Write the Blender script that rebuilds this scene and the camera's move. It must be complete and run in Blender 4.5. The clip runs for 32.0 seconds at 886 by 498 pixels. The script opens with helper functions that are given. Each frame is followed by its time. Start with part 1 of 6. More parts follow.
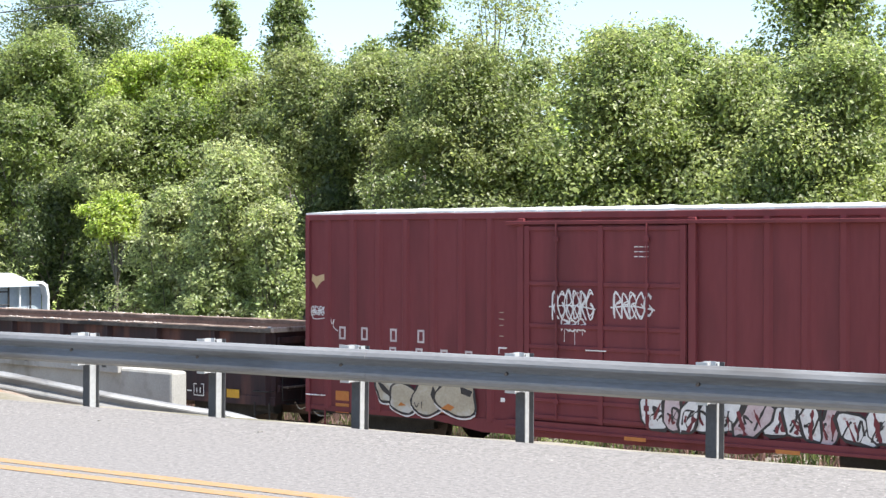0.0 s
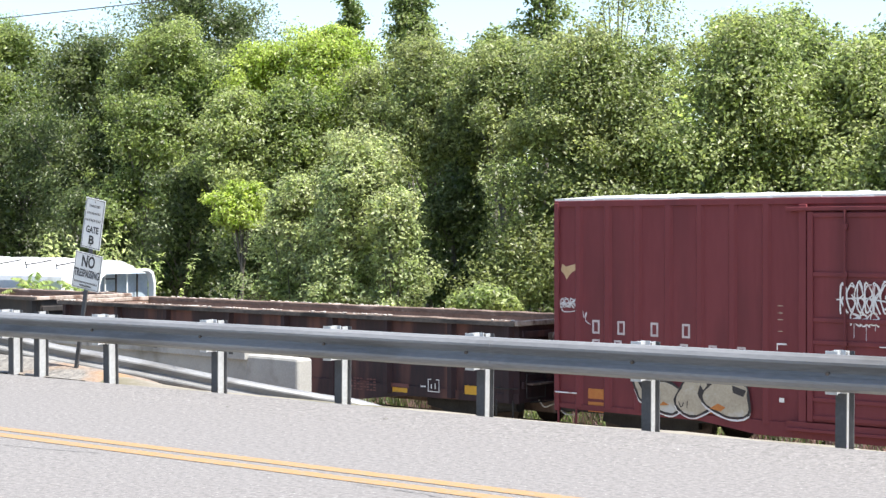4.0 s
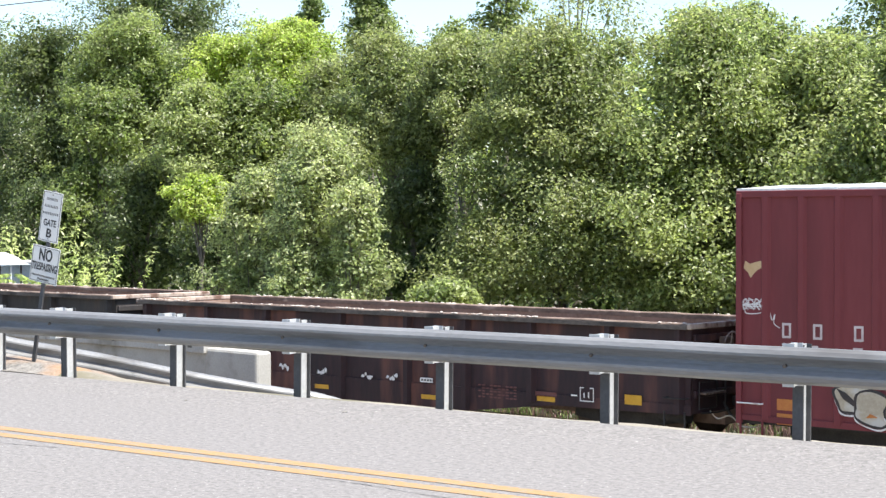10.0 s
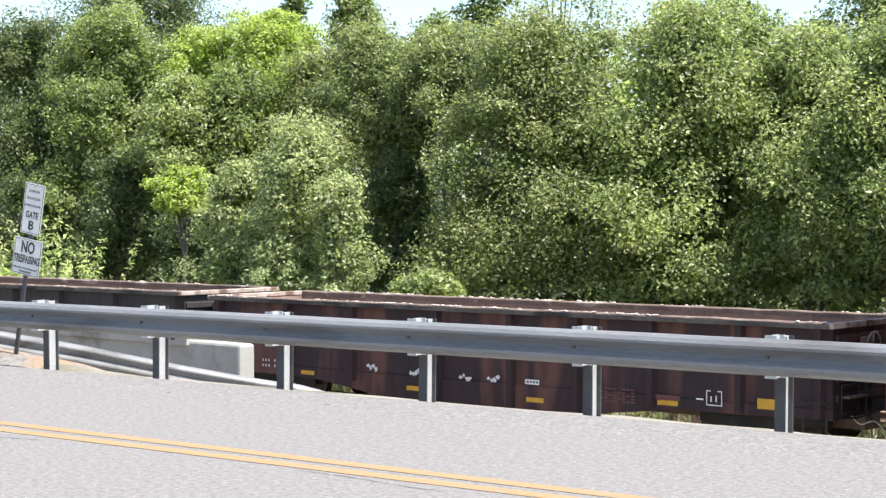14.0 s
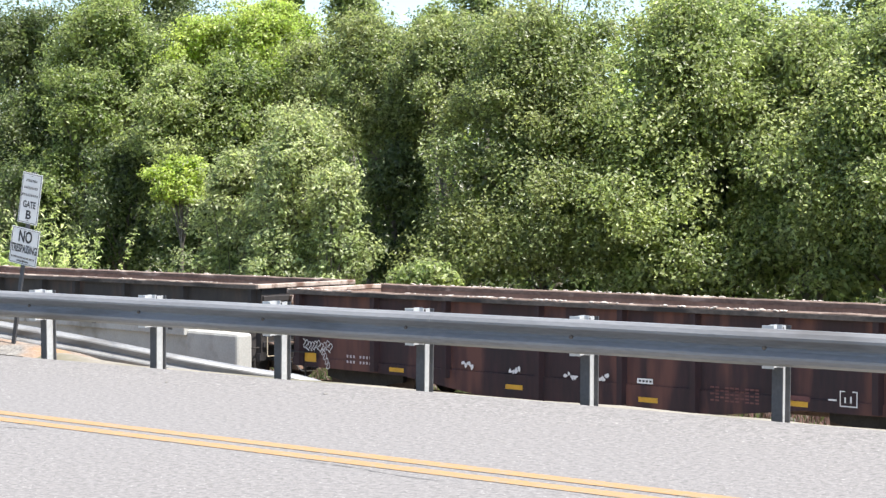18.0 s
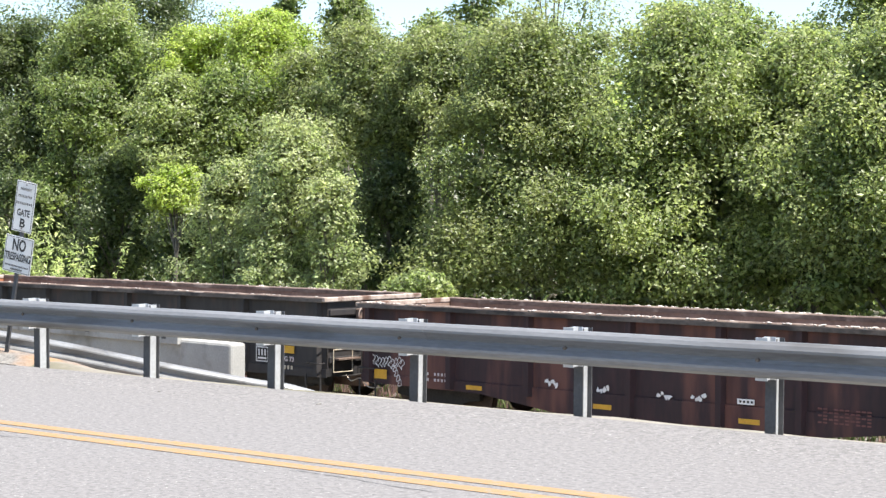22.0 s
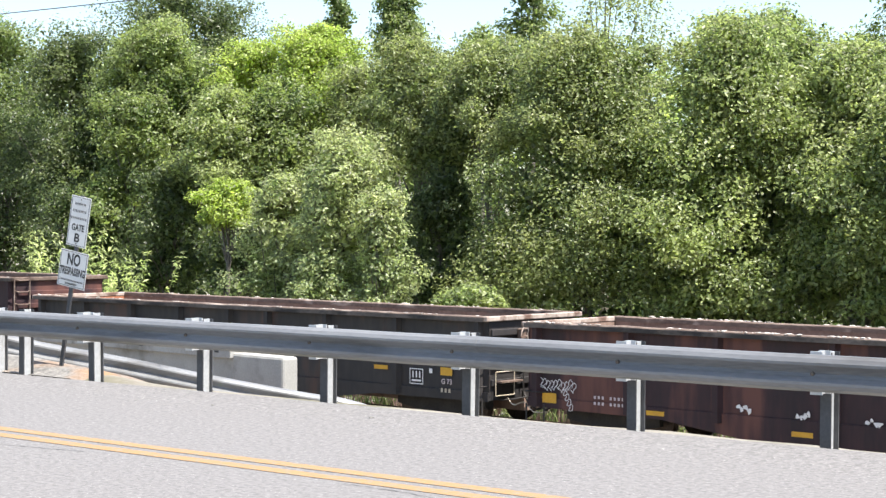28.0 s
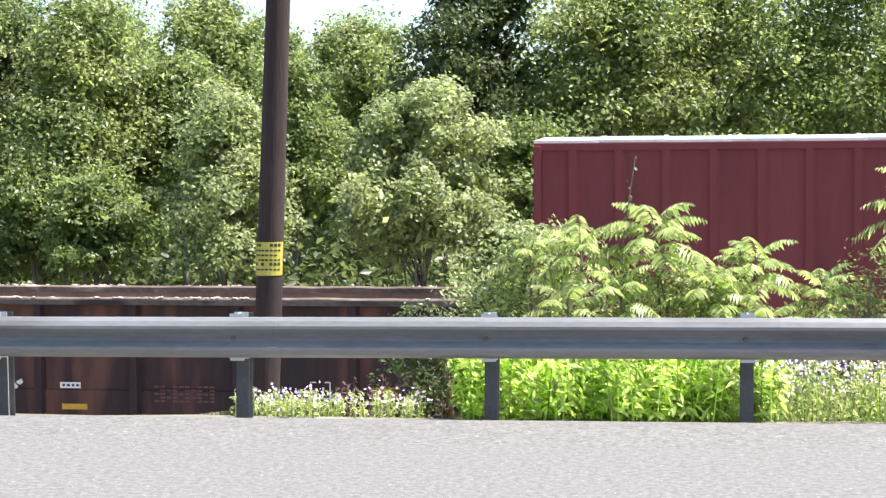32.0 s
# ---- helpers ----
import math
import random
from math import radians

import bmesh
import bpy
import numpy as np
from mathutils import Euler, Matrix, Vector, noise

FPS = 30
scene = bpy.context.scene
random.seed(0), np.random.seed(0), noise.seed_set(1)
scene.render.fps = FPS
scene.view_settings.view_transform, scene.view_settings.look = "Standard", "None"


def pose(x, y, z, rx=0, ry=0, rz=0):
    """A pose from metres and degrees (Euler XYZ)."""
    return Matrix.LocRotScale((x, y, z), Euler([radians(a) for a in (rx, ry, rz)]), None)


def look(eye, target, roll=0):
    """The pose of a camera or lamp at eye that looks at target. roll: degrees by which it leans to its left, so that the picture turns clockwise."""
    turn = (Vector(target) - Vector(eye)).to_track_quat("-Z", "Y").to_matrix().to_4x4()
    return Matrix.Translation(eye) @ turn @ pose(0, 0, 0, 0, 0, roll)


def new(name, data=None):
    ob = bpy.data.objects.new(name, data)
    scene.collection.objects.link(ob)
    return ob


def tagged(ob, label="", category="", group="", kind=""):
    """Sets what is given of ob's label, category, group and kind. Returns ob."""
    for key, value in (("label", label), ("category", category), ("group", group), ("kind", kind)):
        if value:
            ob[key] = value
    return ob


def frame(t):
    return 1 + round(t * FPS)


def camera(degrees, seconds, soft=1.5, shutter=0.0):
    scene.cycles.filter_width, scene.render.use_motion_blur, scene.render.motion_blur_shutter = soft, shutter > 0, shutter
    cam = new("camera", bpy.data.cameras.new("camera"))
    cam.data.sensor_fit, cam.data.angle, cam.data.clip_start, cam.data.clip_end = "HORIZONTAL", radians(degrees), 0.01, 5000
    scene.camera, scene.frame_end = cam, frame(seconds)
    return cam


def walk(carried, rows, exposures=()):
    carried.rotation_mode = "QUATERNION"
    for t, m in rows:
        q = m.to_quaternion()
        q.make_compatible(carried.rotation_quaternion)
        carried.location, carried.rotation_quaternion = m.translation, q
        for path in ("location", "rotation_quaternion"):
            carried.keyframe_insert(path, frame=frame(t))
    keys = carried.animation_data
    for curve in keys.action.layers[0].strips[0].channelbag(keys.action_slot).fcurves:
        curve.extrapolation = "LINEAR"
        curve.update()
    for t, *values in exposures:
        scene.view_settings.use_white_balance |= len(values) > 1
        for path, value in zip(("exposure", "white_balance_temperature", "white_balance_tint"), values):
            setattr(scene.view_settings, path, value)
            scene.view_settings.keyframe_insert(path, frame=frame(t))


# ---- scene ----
EYE_Z, REACH = 1.84, 0.436          # eye height; the lens sits this far in front of the turning body


def gaze(yaw, down, lean):
    """Pose of the lens: yaw to the right of +y, tilt downwards, lean."""
    a = radians(yaw)
    return (Matrix.Translation((REACH * math.sin(a), REACH * math.cos(a), EYE_Z)) @ Matrix.Rotation(-a, 4, "Z")
            @ Matrix.Rotation(radians(90 - down), 4, "X") @ Matrix.Rotation(radians(-lean), 4, "Z"))


# seconds, yaw, tilt downwards, lean
LOOKS = [
    (0, -36.10, 0.31, 0.01), (0.5, -37.70, 0.26, 0.20), (1, -38.84, 0.33, 0.05), (1.5, -39.41, 0.53, -0.05), (2, -39.31, 0.58, 0.29),
    (2.5, -38.59, 0.69, 0.01), (3, -38.23, 0.86, 0.05), (3.5, -38.45, 0.87, 0.05), (4, -40.14, 0.71, 0.10), (4.5, -41.84, 0.61, 0.08),
    (6.5, -42.42, 0.56, -0.23), (7, -41.13, 0.61, 0.07), (7.5, -40.52, 0.79, 0.26), (8, -40.05, 1.01, 0.26), (8.5, -39.64, 1.02, 0.19),
    (9, -39.37, 1.12, -0.02), (9.5, -39.08, 1.09, -0.01), (10, -38.82, 0.94, 0.09), (10.5, -38.53, 0.93, 0.03), (11, -38.36, 1.03, -0.01),
    (11.5, -38.27, 1.16, 0.18), (12, -38.24, 1.36, 0.21), (12.5, -38.31, 1.41, 0.24), (13, -38.39, 1.23, 0.07), (13.5, -38.37, 1.19, 0.09),
    (14, -38.27, 1.20, 0.09), (14.5, -38.24, 1.28, -0.05), (16.5, -38.01, 1.31, -0.05), (17, -38.07, 1.42, -0.06), (17.5, -38.17, 1.49, -0.15),
    (18, -38.19, 1.54, 0.05), (18.5, -38.05, 1.54, 0.04), (19, -37.98, 1.53, -0.06), (19.5, -37.88, 1.47, -0.10), (20, -37.68, 1.45, -0.15),
    (20.5, -37.57, 1.40, -0.26), (21, -37.54, 1.41, -0.23), (21.5, -37.62, 1.34, -0.19), (22, -38.00, 1.19, -0.25), (22.5, -38.55, 1.00, -0.35),
    (23, -38.91, 0.85, -0.30), (23.5, -39.18, 0.69, -0.18), (24, -39.29, 0.64, -0.19), (24.5, -39.31, 0.53, -0.22), (25, -39.34, 0.44, -0.27),
    (25.5, -39.41, 0.33, -0.40), (27.5, -39.68, 0.56, -0.10), (28, -39.69, 0.74, -0.11), (28.5, -39.66, 0.89, -0.15), (29, -39.14, 1.13, -0.38),
    (29.5, -36.99, 1.42, -0.16), (30, -31.76, 1.84, 0.06), (30.5, -25.47, 2.12, 0.12), (31, -19.07, 2.24, 0.28), (31.5, -12.30, 2.18, 0.26),
    (32, -6.70, 2.36, 0.38),
]

cam = camera(28.79, 32.0, soft=1.4)
walk(cam, [(t, gaze(a, b, c)) for t, a, b, c in LOOKS])

# ---- world, sun, exposure ----
SUN_EL, SUN_AZ = 64.0, 88.0         # elevation; azimuth to the right of +y
world = bpy.data.worlds.new("world")
scene.world = world
world.use_nodes = True
wn = world.node_tree.nodes
sky = wn.new("ShaderNodeTexSky")
sky.sky_type, sky.sun_disc = "NISHITA", False
sky.sun_elevation, sky.sun_rotation = radians(SUN_EL), radians(SUN_AZ)
sky.air_density, sky.dust_density, sky.ozone_density = 1.0, 1.0, 1.0
wn["Background"].inputs["Strength"].default_value = 0.11
world.node_tree.links.new(sky.outputs[0], wn["Background"].inputs["Color"])
sun = new("sun", bpy.data.lights.new("sun", "SUN"))
sun.data.energy, sun.data.angle, sun.data.color = 5.0, radians(0.53), (1.0, 0.955, 0.88)
sd = Vector((math.sin(radians(SUN_AZ)) * math.cos(radians(SUN_EL)), math.cos(radians(SUN_AZ)) * math.cos(radians(SUN_EL)), math.sin(radians(SUN_EL))))
sun.matrix_world = look(sd * 60, (0, 0, 0))
scene.view_settings.exposure = 1.33


# ---- materials ----
def material(name, c1, c2, scale=3.0, rough=0.7, metal=0.0, bump=0.15, fine=40.0, stain=None, stain_scale=0.8, stain_cut=0.55, spec=0.5,
             island=0.0, thin=0.0, stretch=(1, 1, 1)):
    """Two colours mixed by coarse and fine noise, an optional stain colour, grain in the relief."""
    m = bpy.data.materials.new(name)
    m.use_nodes = True
    n, l = m.node_tree.nodes, m.node_tree.links
    b = n["Principled BSDF"]
    co = n.new("ShaderNodeTexCoord")
    mp = n.new("ShaderNodeMapping")
    mp.inputs["Scale"].default_value = stretch
    l.new(co.outputs["Object"], mp.inputs["Vector"])

    def noise_tex(s, d=4.0):
        t = n.new("ShaderNodeTexNoise")
        t.inputs["Scale"].default_value, t.inputs["Detail"].default_value = s, d
        l.new(mp.outputs[0], t.inputs["Vector"])
        return t

    def mix(a, b_, f):
        x = n.new("ShaderNodeMix")
        x.data_type = "RGBA"
        for sock, v in ((x.inputs["A"], a), (x.inputs["B"], b_)):
            if isinstance(v, tuple):
                sock.default_value = (*v, 1)
            else:
                l.new(v, sock)
        if isinstance(f, float):
            x.inputs["Factor"].default_value = f
        else:
            l.new(f, x.inputs["Factor"])
        return x.outputs["Result"]

    def ramp(src, lo, hi):
        r = n.new("ShaderNodeMapRange")
        r.inputs["From Min"].default_value, r.inputs["From Max"].default_value = lo, hi
        l.new(src, r.inputs["Value"])
        return r.outputs[0]

    big, small = noise_tex(scale), noise_tex(fine, 3.0)
    both = n.new("ShaderNodeMath")
    both.operation = "MULTIPLY_ADD"
    both.inputs[1].default_value = 0.45
    l.new(small.outputs["Fac"], both.inputs[0])
    half = n.new("ShaderNodeMath")
    half.operation = "MULTIPLY"
    half.inputs[1].default_value = 0.62
    l.new(big.outputs["Fac"], half.inputs[0])
    l.new(half.outputs[0], both.inputs[2])
    col = mix(c1, c2, ramp(both.outputs[0], 0.38, 0.68))
    if stain:
        st = noise_tex(stain_scale, 6.0)
        col = mix(col, stain, ramp(st.outputs["Fac"], stain_cut, stain_cut + 0.12))
    if island:
        g = n.new("ShaderNodeNewGeometry")
        hsv = n.new("ShaderNodeHueSaturation")
        l.new(ramp(g.outputs["Random Per Island"], -0.0, 1.0), hsv.inputs["Value"])
        r = hsv.inputs["Value"].links[0].from_node
        r.inputs["To Min"].default_value, r.inputs["To Max"].default_value = 1 - island, 1 + island
        l.new(col, hsv.inputs["Color"])
        col = hsv.outputs[0]
    l.new(col, b.inputs["Base Color"])
    b.inputs["Roughness"].default_value, b.inputs["Metallic"].default_value = rough, metal
    b.inputs["Specular IOR Level"].default_value = spec
    if bump:
        bp = n.new("ShaderNodeBump")
        bp.inputs["Strength"].default_value, bp.inputs["Distance"].default_value = bump, 0.02
        l.new(both.outputs[0], bp.inputs["Height"])
        l.new(bp.outputs[0], b.inputs["Normal"])
    if thin:
        tr = n.new("ShaderNodeBsdfTranslucent")
        hs = n.new("ShaderNodeHueSaturation")
        hs.inputs["Saturation"].default_value, hs.inputs["Value"].default_value = 1.15, 1.25
        l.new(col, hs.inputs["Color"])
        l.new(hs.outputs[0], tr.inputs["Color"])
        mx = n.new("ShaderNodeMixShader")
        mx.inputs[0].default_value = thin
        l.new(b.outputs[0], mx.inputs[1])
        l.new(tr.outputs[0], mx.inputs[2])
        l.new(mx.outputs[0], n["Material Output"].inputs["Surface"])
    return m


def leaf_material(name, dark, light):
    dark, light = [tuple(k * v for k, v in zip((2.68, 2.00, 4.05), c)) for c in (dark, light)]
    return material(name, dark, light, scale=0.45, fine=2.2, rough=0.40, bump=0, island=0.6, thin=0.62, spec=0.65)


M = dict(
    asphalt=material("asphalt", (0.112, 0.107, 0.105), (0.206, 0.197, 0.193), scale=20, fine=52, rough=0.93, bump=0.04, stain=(0.34, 0.328, 0.32), stain_scale=32, stain_cut=0.61, spec=0.25),
    paint_yellow=material("yellow_road_paint", (0.30, 0.172, 0.068), (0.245, 0.160, 0.085), scale=12, fine=80, rough=0.85, bump=0.4, stain=(0.205, 0.170, 0.12), stain_scale=14, stain_cut=0.52),
    soil=material("soil", (0.15, 0.135, 0.11), (0.26, 0.235, 0.19), scale=1.2, fine=14, rough=0.95, bump=0.8, stain=(0.12, 0.11, 0.07), stain_scale=0.5, stain_cut=0.5),
    gravel=material("gravel", (0.085, 0.08, 0.07), (0.18, 0.165, 0.14), scale=3, fine=22, rough=0.95, bump=1.0, stain=(0.16, 0.125, 0.08), stain_scale=0.35, stain_cut=0.6),
    ramp=material("ramp_gravel", (0.09, 0.086, 0.08), (0.24, 0.225, 0.205), scale=9, fine=30, rough=0.95, bump=1.0, stain=(0.26, 0.155, 0.085), stain_scale=0.55, stain_cut=0.5),
    galv=material("galvanised_steel", (0.185, 0.187, 0.190), (0.255, 0.257, 0.260), scale=1.2, fine=18, rough=0.40, metal=0.30, bump=0.06, spec=0.3, stain=(0.14, 0.136, 0.132), stain_scale=1.0, stretch=(0.5, 1, 3)),
    bolt=material("bolt_steel", (0.10, 0.09, 0.085), (0.18, 0.14, 0.11), scale=20, fine=60, rough=0.6, metal=0.6),
    # dark weathered steel, deepened for the shade on the guardrail posts' flanges
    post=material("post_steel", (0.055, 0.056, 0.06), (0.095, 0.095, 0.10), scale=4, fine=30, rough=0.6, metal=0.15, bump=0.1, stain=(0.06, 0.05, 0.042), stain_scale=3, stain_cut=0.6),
    # paler copy of the post's steel: direct sun painted into the colour
    web=material("sunlit_galvanised_web", (0.42, 0.43, 0.44), (0.56, 0.57, 0.58), scale=4, fine=30, rough=0.45, metal=0.3, bump=0.06),
    concrete=material("concrete", (0.27, 0.262, 0.243), (0.36, 0.35, 0.325), scale=1.6, fine=30, rough=0.9, bump=0.3, stain=(0.20, 0.19, 0.165), stain_scale=1.3, stain_cut=0.56),
    maroon=material("maroon_paint", (0.160, 0.037, 0.042), (0.184, 0.045, 0.050), scale=0.7, fine=9, rough=0.66, spec=0.22, bump=0.04, stain=(0.140, 0.036, 0.040), stain_scale=0.9, stain_cut=0.52, stretch=(1.6, 1, 0.28)),
    roof_white=material("roof_metal", (0.55, 0.55, 0.56), (0.72, 0.72, 0.72), scale=1, fine=14, rough=0.4, metal=0.3, bump=0.05),
    white_paint=material("white_paint", (0.70, 0.68, 0.66), (0.80, 0.78, 0.76), scale=4, fine=35, rough=0.6, bump=0.03, stain=(0.48, 0.36, 0.34), stain_scale=5, stain_cut=0.62),
    faded_white=material("faded_white_stencil", (0.46, 0.38, 0.38), (0.60, 0.53, 0.52), scale=4, fine=35, rough=0.7, bump=0, stain=(0.34, 0.22, 0.22), stain_scale=5, stain_cut=0.6),
    spray_white=material("white_spray_paint", (0.60, 0.57, 0.56), (0.76, 0.74, 0.73), scale=5, fine=40, rough=0.6, bump=0.0, stain=(0.42, 0.26, 0.25), stain_scale=6, stain_cut=0.63),
    spray_pink=material("pinkish_spray_paint", (0.46, 0.34, 0.35), (0.58, 0.47, 0.48), scale=5, fine=40, rough=0.6, bump=0, stain=(0.34, 0.18, 0.18), stain_scale=6, stain_cut=0.58),
    spray_black=material("black_spray_paint", (0.02, 0.018, 0.02), (0.045, 0.035, 0.035), scale=4, fine=30, rough=0.55, bump=0),
    spray_tan=material("beige_spray_paint", (0.36, 0.30, 0.22), (0.48, 0.42, 0.32), scale=2.5, fine=25, rough=0.6, bump=0, stain=(0.52, 0.50, 0.46), stain_scale=2.5),
    peel=material("tan_primer_patch", (0.50, 0.34, 0.18), (0.58, 0.42, 0.25), scale=6, fine=30, rough=0.8, bump=0.1),
    spray_red=material("faded_red_stencil", (0.105, 0.036, 0.034), (0.15, 0.06, 0.055), scale=5, fine=30, rough=0.7, bump=0),
    orange=material("orange_reflector", (0.42, 0.13, 0.03), (0.50, 0.19, 0.04), scale=5, fine=25, rough=0.45, bump=0),
    yellow=material("yellow_reflector", (0.52, 0.27, 0.02), (0.62, 0.34, 0.03), scale=5, fine=25, rough=0.4, bump=0, stain=(0.35, 0.2, 0.05), stain_scale=6, stain_cut=0.6),
    gon=material("gondola_rust_paint", (0.018, 0.0100, 0.0125), (0.046, 0.018, 0.0205), scale=0.9, fine=7, rough=0.75, bump=0.15, stain=(0.118, 0.047, 0.036), stain_scale=0.9, stain_cut=0.52, stretch=(1.6, 1, 0.3)),
    gon_dark=material("gondola_black_paint", (0.018, 0.017, 0.018), (0.040, 0.033, 0.031), scale=0.9, fine=8, rough=0.7, bump=0.12, stain=(0.085, 0.042, 0.03), stain_scale=0.9, stain_cut=0.58, stretch=(1, 1, 0.3)),
    rim=material("worn_rim_steel", (0.085, 0.055, 0.043), (0.20, 0.145, 0.115), scale=2.5, fine=16, rough=0.75, bump=0.25, stain=(0.36, 0.29, 0.24), stain_scale=3.5, stain_cut=0.58, stretch=(0.5, 1, 1)),
    rim_pale=material("bare_pale_rim", (0.26, 0.20, 0.165), (0.46, 0.38, 0.33), scale=3, fine=16, rough=0.7, bump=0.3, stain=(0.13, 0.075, 0.055), stain_scale=3.5, stain_cut=0.50),
    rust_orange=material("orange_rust", (0.28, 0.095, 0.045), (0.36, 0.15, 0.08), scale=2, fine=14, rough=0.85, bump=0.2, stain=(0.20, 0.11, 0.08), stain_scale=1.5, stain_cut=0.56),
    rim_face=material("scuffed_rim_face", (0.045, 0.038, 0.034), (0.13, 0.105, 0.090), scale=2.0, fine=14, rough=0.75, bump=0.2, stain=(0.022, 0.018, 0.017), stain_scale=1.6, stain_cut=0.52, stretch=(0.6, 1, 1.2)),
    chip=material("bleached_grit", (0.42, 0.36, 0.31), (0.66, 0.60, 0.54), scale=8, fine=30, rough=0.9, bump=0.2),
    rust=material("rusted_inner_wall", (0.16, 0.105, 0.080), (0.27, 0.185, 0.145), scale=1.5, fine=12, rough=0.85, bump=0.25, stain=(0.28, 0.19, 0.15), stain_scale=1.2, stretch=(1, 1, 0.4)),
    black_steel=material("grimy_black_steel", (0.012, 0.011, 0.011), (0.035, 0.03, 0.027), scale=4, fine=25, rough=0.75, bump=0.2),
    wheel=material("wheel_steel", (0.05, 0.035, 0.028), (0.10, 0.07, 0.055), scale=6, fine=30, rough=0.6, metal=0.4),
    rail=material("rail_steel", (0.10, 0.06, 0.04), (0.17, 0.10, 0.07), scale=5, fine=30, rough=0.6, metal=0.3),
    tie=material("creosote_timber", (0.05, 0.04, 0.032), (0.10, 0.08, 0.065), scale=3, fine=20, rough=0.95, bump=0.4),
    hopper=material("pale_hopper_paint", (0.56, 0.57, 0.58), (0.70, 0.71, 0.72), scale=1, fine=10, rough=0.5, bump=0.04, stain=(0.45, 0.45, 0.45), stain_scale=1.2, stain_cut=0.6),
    # the hopper's pale paint again, with bluish shade mixed into the colour
    hopper_shade=material("shaded_hopper_paint", (0.30, 0.36, 0.42), (0.40, 0.46, 0.52), scale=1.5, fine=12, rough=0.5, bump=0.04),
    pole=material("creosote_pole", (0.022, 0.013, 0.013), (0.050, 0.030, 0.027), scale=2.5, fine=18, rough=0.9, bump=0.5, stretch=(3, 3, 0.25)),
    bark=material("bark", (0.10, 0.085, 0.065), (0.20, 0.18, 0.15), scale=4, fine=20, rough=0.95, bump=0.6, stretch=(1, 1, 0.3)),
    sign_white=material("sign_sheeting", (0.62, 0.62, 0.60), (0.70, 0.70, 0.68), scale=3, fine=25, rough=0.5, bump=0.0, stain=(0.50, 0.49, 0.46), stain_scale=2.5, stain_cut=0.6),
    ink=material("black_ink", (0.02, 0.02, 0.02), (0.045, 0.045, 0.045), scale=5, fine=30, rough=0.6, bump=0),
    tag_yellow=material("yellow_plastic_tag", (0.42, 0.36, 0.05), (0.52, 0.45, 0.08), scale=6, fine=30, rough=0.5, bump=0),
    cable=material("cable_rubber", (0.03, 0.03, 0.03), (0.05, 0.05, 0.05), rough=0.6, bump=0),
    stone=material("stone", (0.10, 0.095, 0.09), (0.20, 0.19, 0.175), scale=8, fine=40, rough=0.9, bump=0.4),
    tar=material("tar_seal", (0.085, 0.084, 0.083), (0.12, 0.118, 0.116), scale=4, fine=40, rough=0.85),
)
LEAF = dict(
    mid=leaf_material("leaf_mid_green", (0.052, 0.098, 0.016), (0.108, 0.168, 0.030)),
    olive=leaf_material("leaf_olive", (0.060, 0.106, 0.018), (0.118, 0.172, 0.036)),
    lime=leaf_material("leaf_lime", (0.108, 0.188, 0.022), (0.164, 0.254, 0.037)),
    # dark foliage; in understory and undergrowth this colour also stands for shade
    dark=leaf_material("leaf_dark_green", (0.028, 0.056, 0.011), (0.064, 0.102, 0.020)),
    grey=leaf_material("leaf_pale_green", (0.094, 0.158, 0.034), (0.160, 0.228, 0.056)),
    fresh=leaf_material("leaf_fresh_green", (0.080, 0.136, 0.025), (0.136, 0.202, 0.041)),
    weed=leaf_material("leaf_bright_weed", (0.144, 0.262, 0.030), (0.222, 0.350, 0.062)),
    sumac=leaf_material("leaf_yellow_green", (0.116, 0.200, 0.034), (0.192, 0.276, 0.066)),
    straw=leaf_material("dry_grass", (0.058, 0.054, 0.022), (0.11, 0.098, 0.044)),
    petal=leaf_material("white_petals", (0.55, 0.52, 0.50), (0.72, 0.66, 0.66)),
)


# ---- building helpers ----
def mesh_object(name, verts, faces, mat, parent=None, label="", smooth=False):
    me = bpy.data.meshes.new(name)
    me.from_pydata([tuple(v) for v in verts], [], faces)
    me.materials.append(mat)
    if smooth:
        me.polygons.foreach_set("use_smooth", [True] * len(me.polygons))
    me.update()
    ob = new(name, me)
    if parent is not None:
        ob.parent = parent
    if label:
        ob["label"] = label
    return ob


def part(name, bm, mat, parent=None, label="", smooth=False):
    me = bpy.data.meshes.new(name)
    bmesh.ops.recalc_face_normals(bm, faces=bm.faces)
    bm.to_mesh(me)
    bm.free()
    me.materials.append(mat)
    if smooth:
        me.polygons.foreach_set("use_smooth", [True] * len(me.polygons))
    ob = new(name, me)
    if parent is not None:
        ob.parent = parent
    if label:
        ob["label"] = label
    return ob


def share(ob, m, name=None):
    """Another object on the same mesh, beside ob under its parent."""
    o = bpy.data.objects.new(name or ob.name.split(".")[0], ob.data)
    scene.collection.objects.link(o)
    o.parent = ob.parent
    o.matrix_basis = m
    return o


def box(bm, lo, hi, bevel=0.0):
    """An upright box from corner to corner, its edges rounded by bevel."""
    m = Matrix.Translation([(a + b) / 2 for a, b in zip(lo, hi)]) @ Matrix.Diagonal((*[abs(b - a) for a, b in zip(lo, hi)], 1))
    r = bmesh.ops.create_cube(bm, size=1.0, matrix=m)
    if bevel:
        es = list({e for v in r["verts"] for e in v.link_edges})
        bmesh.ops.bevel(bm, geom=es, offset=bevel, segments=2, profile=0.5, affect="EDGES")
    return bm


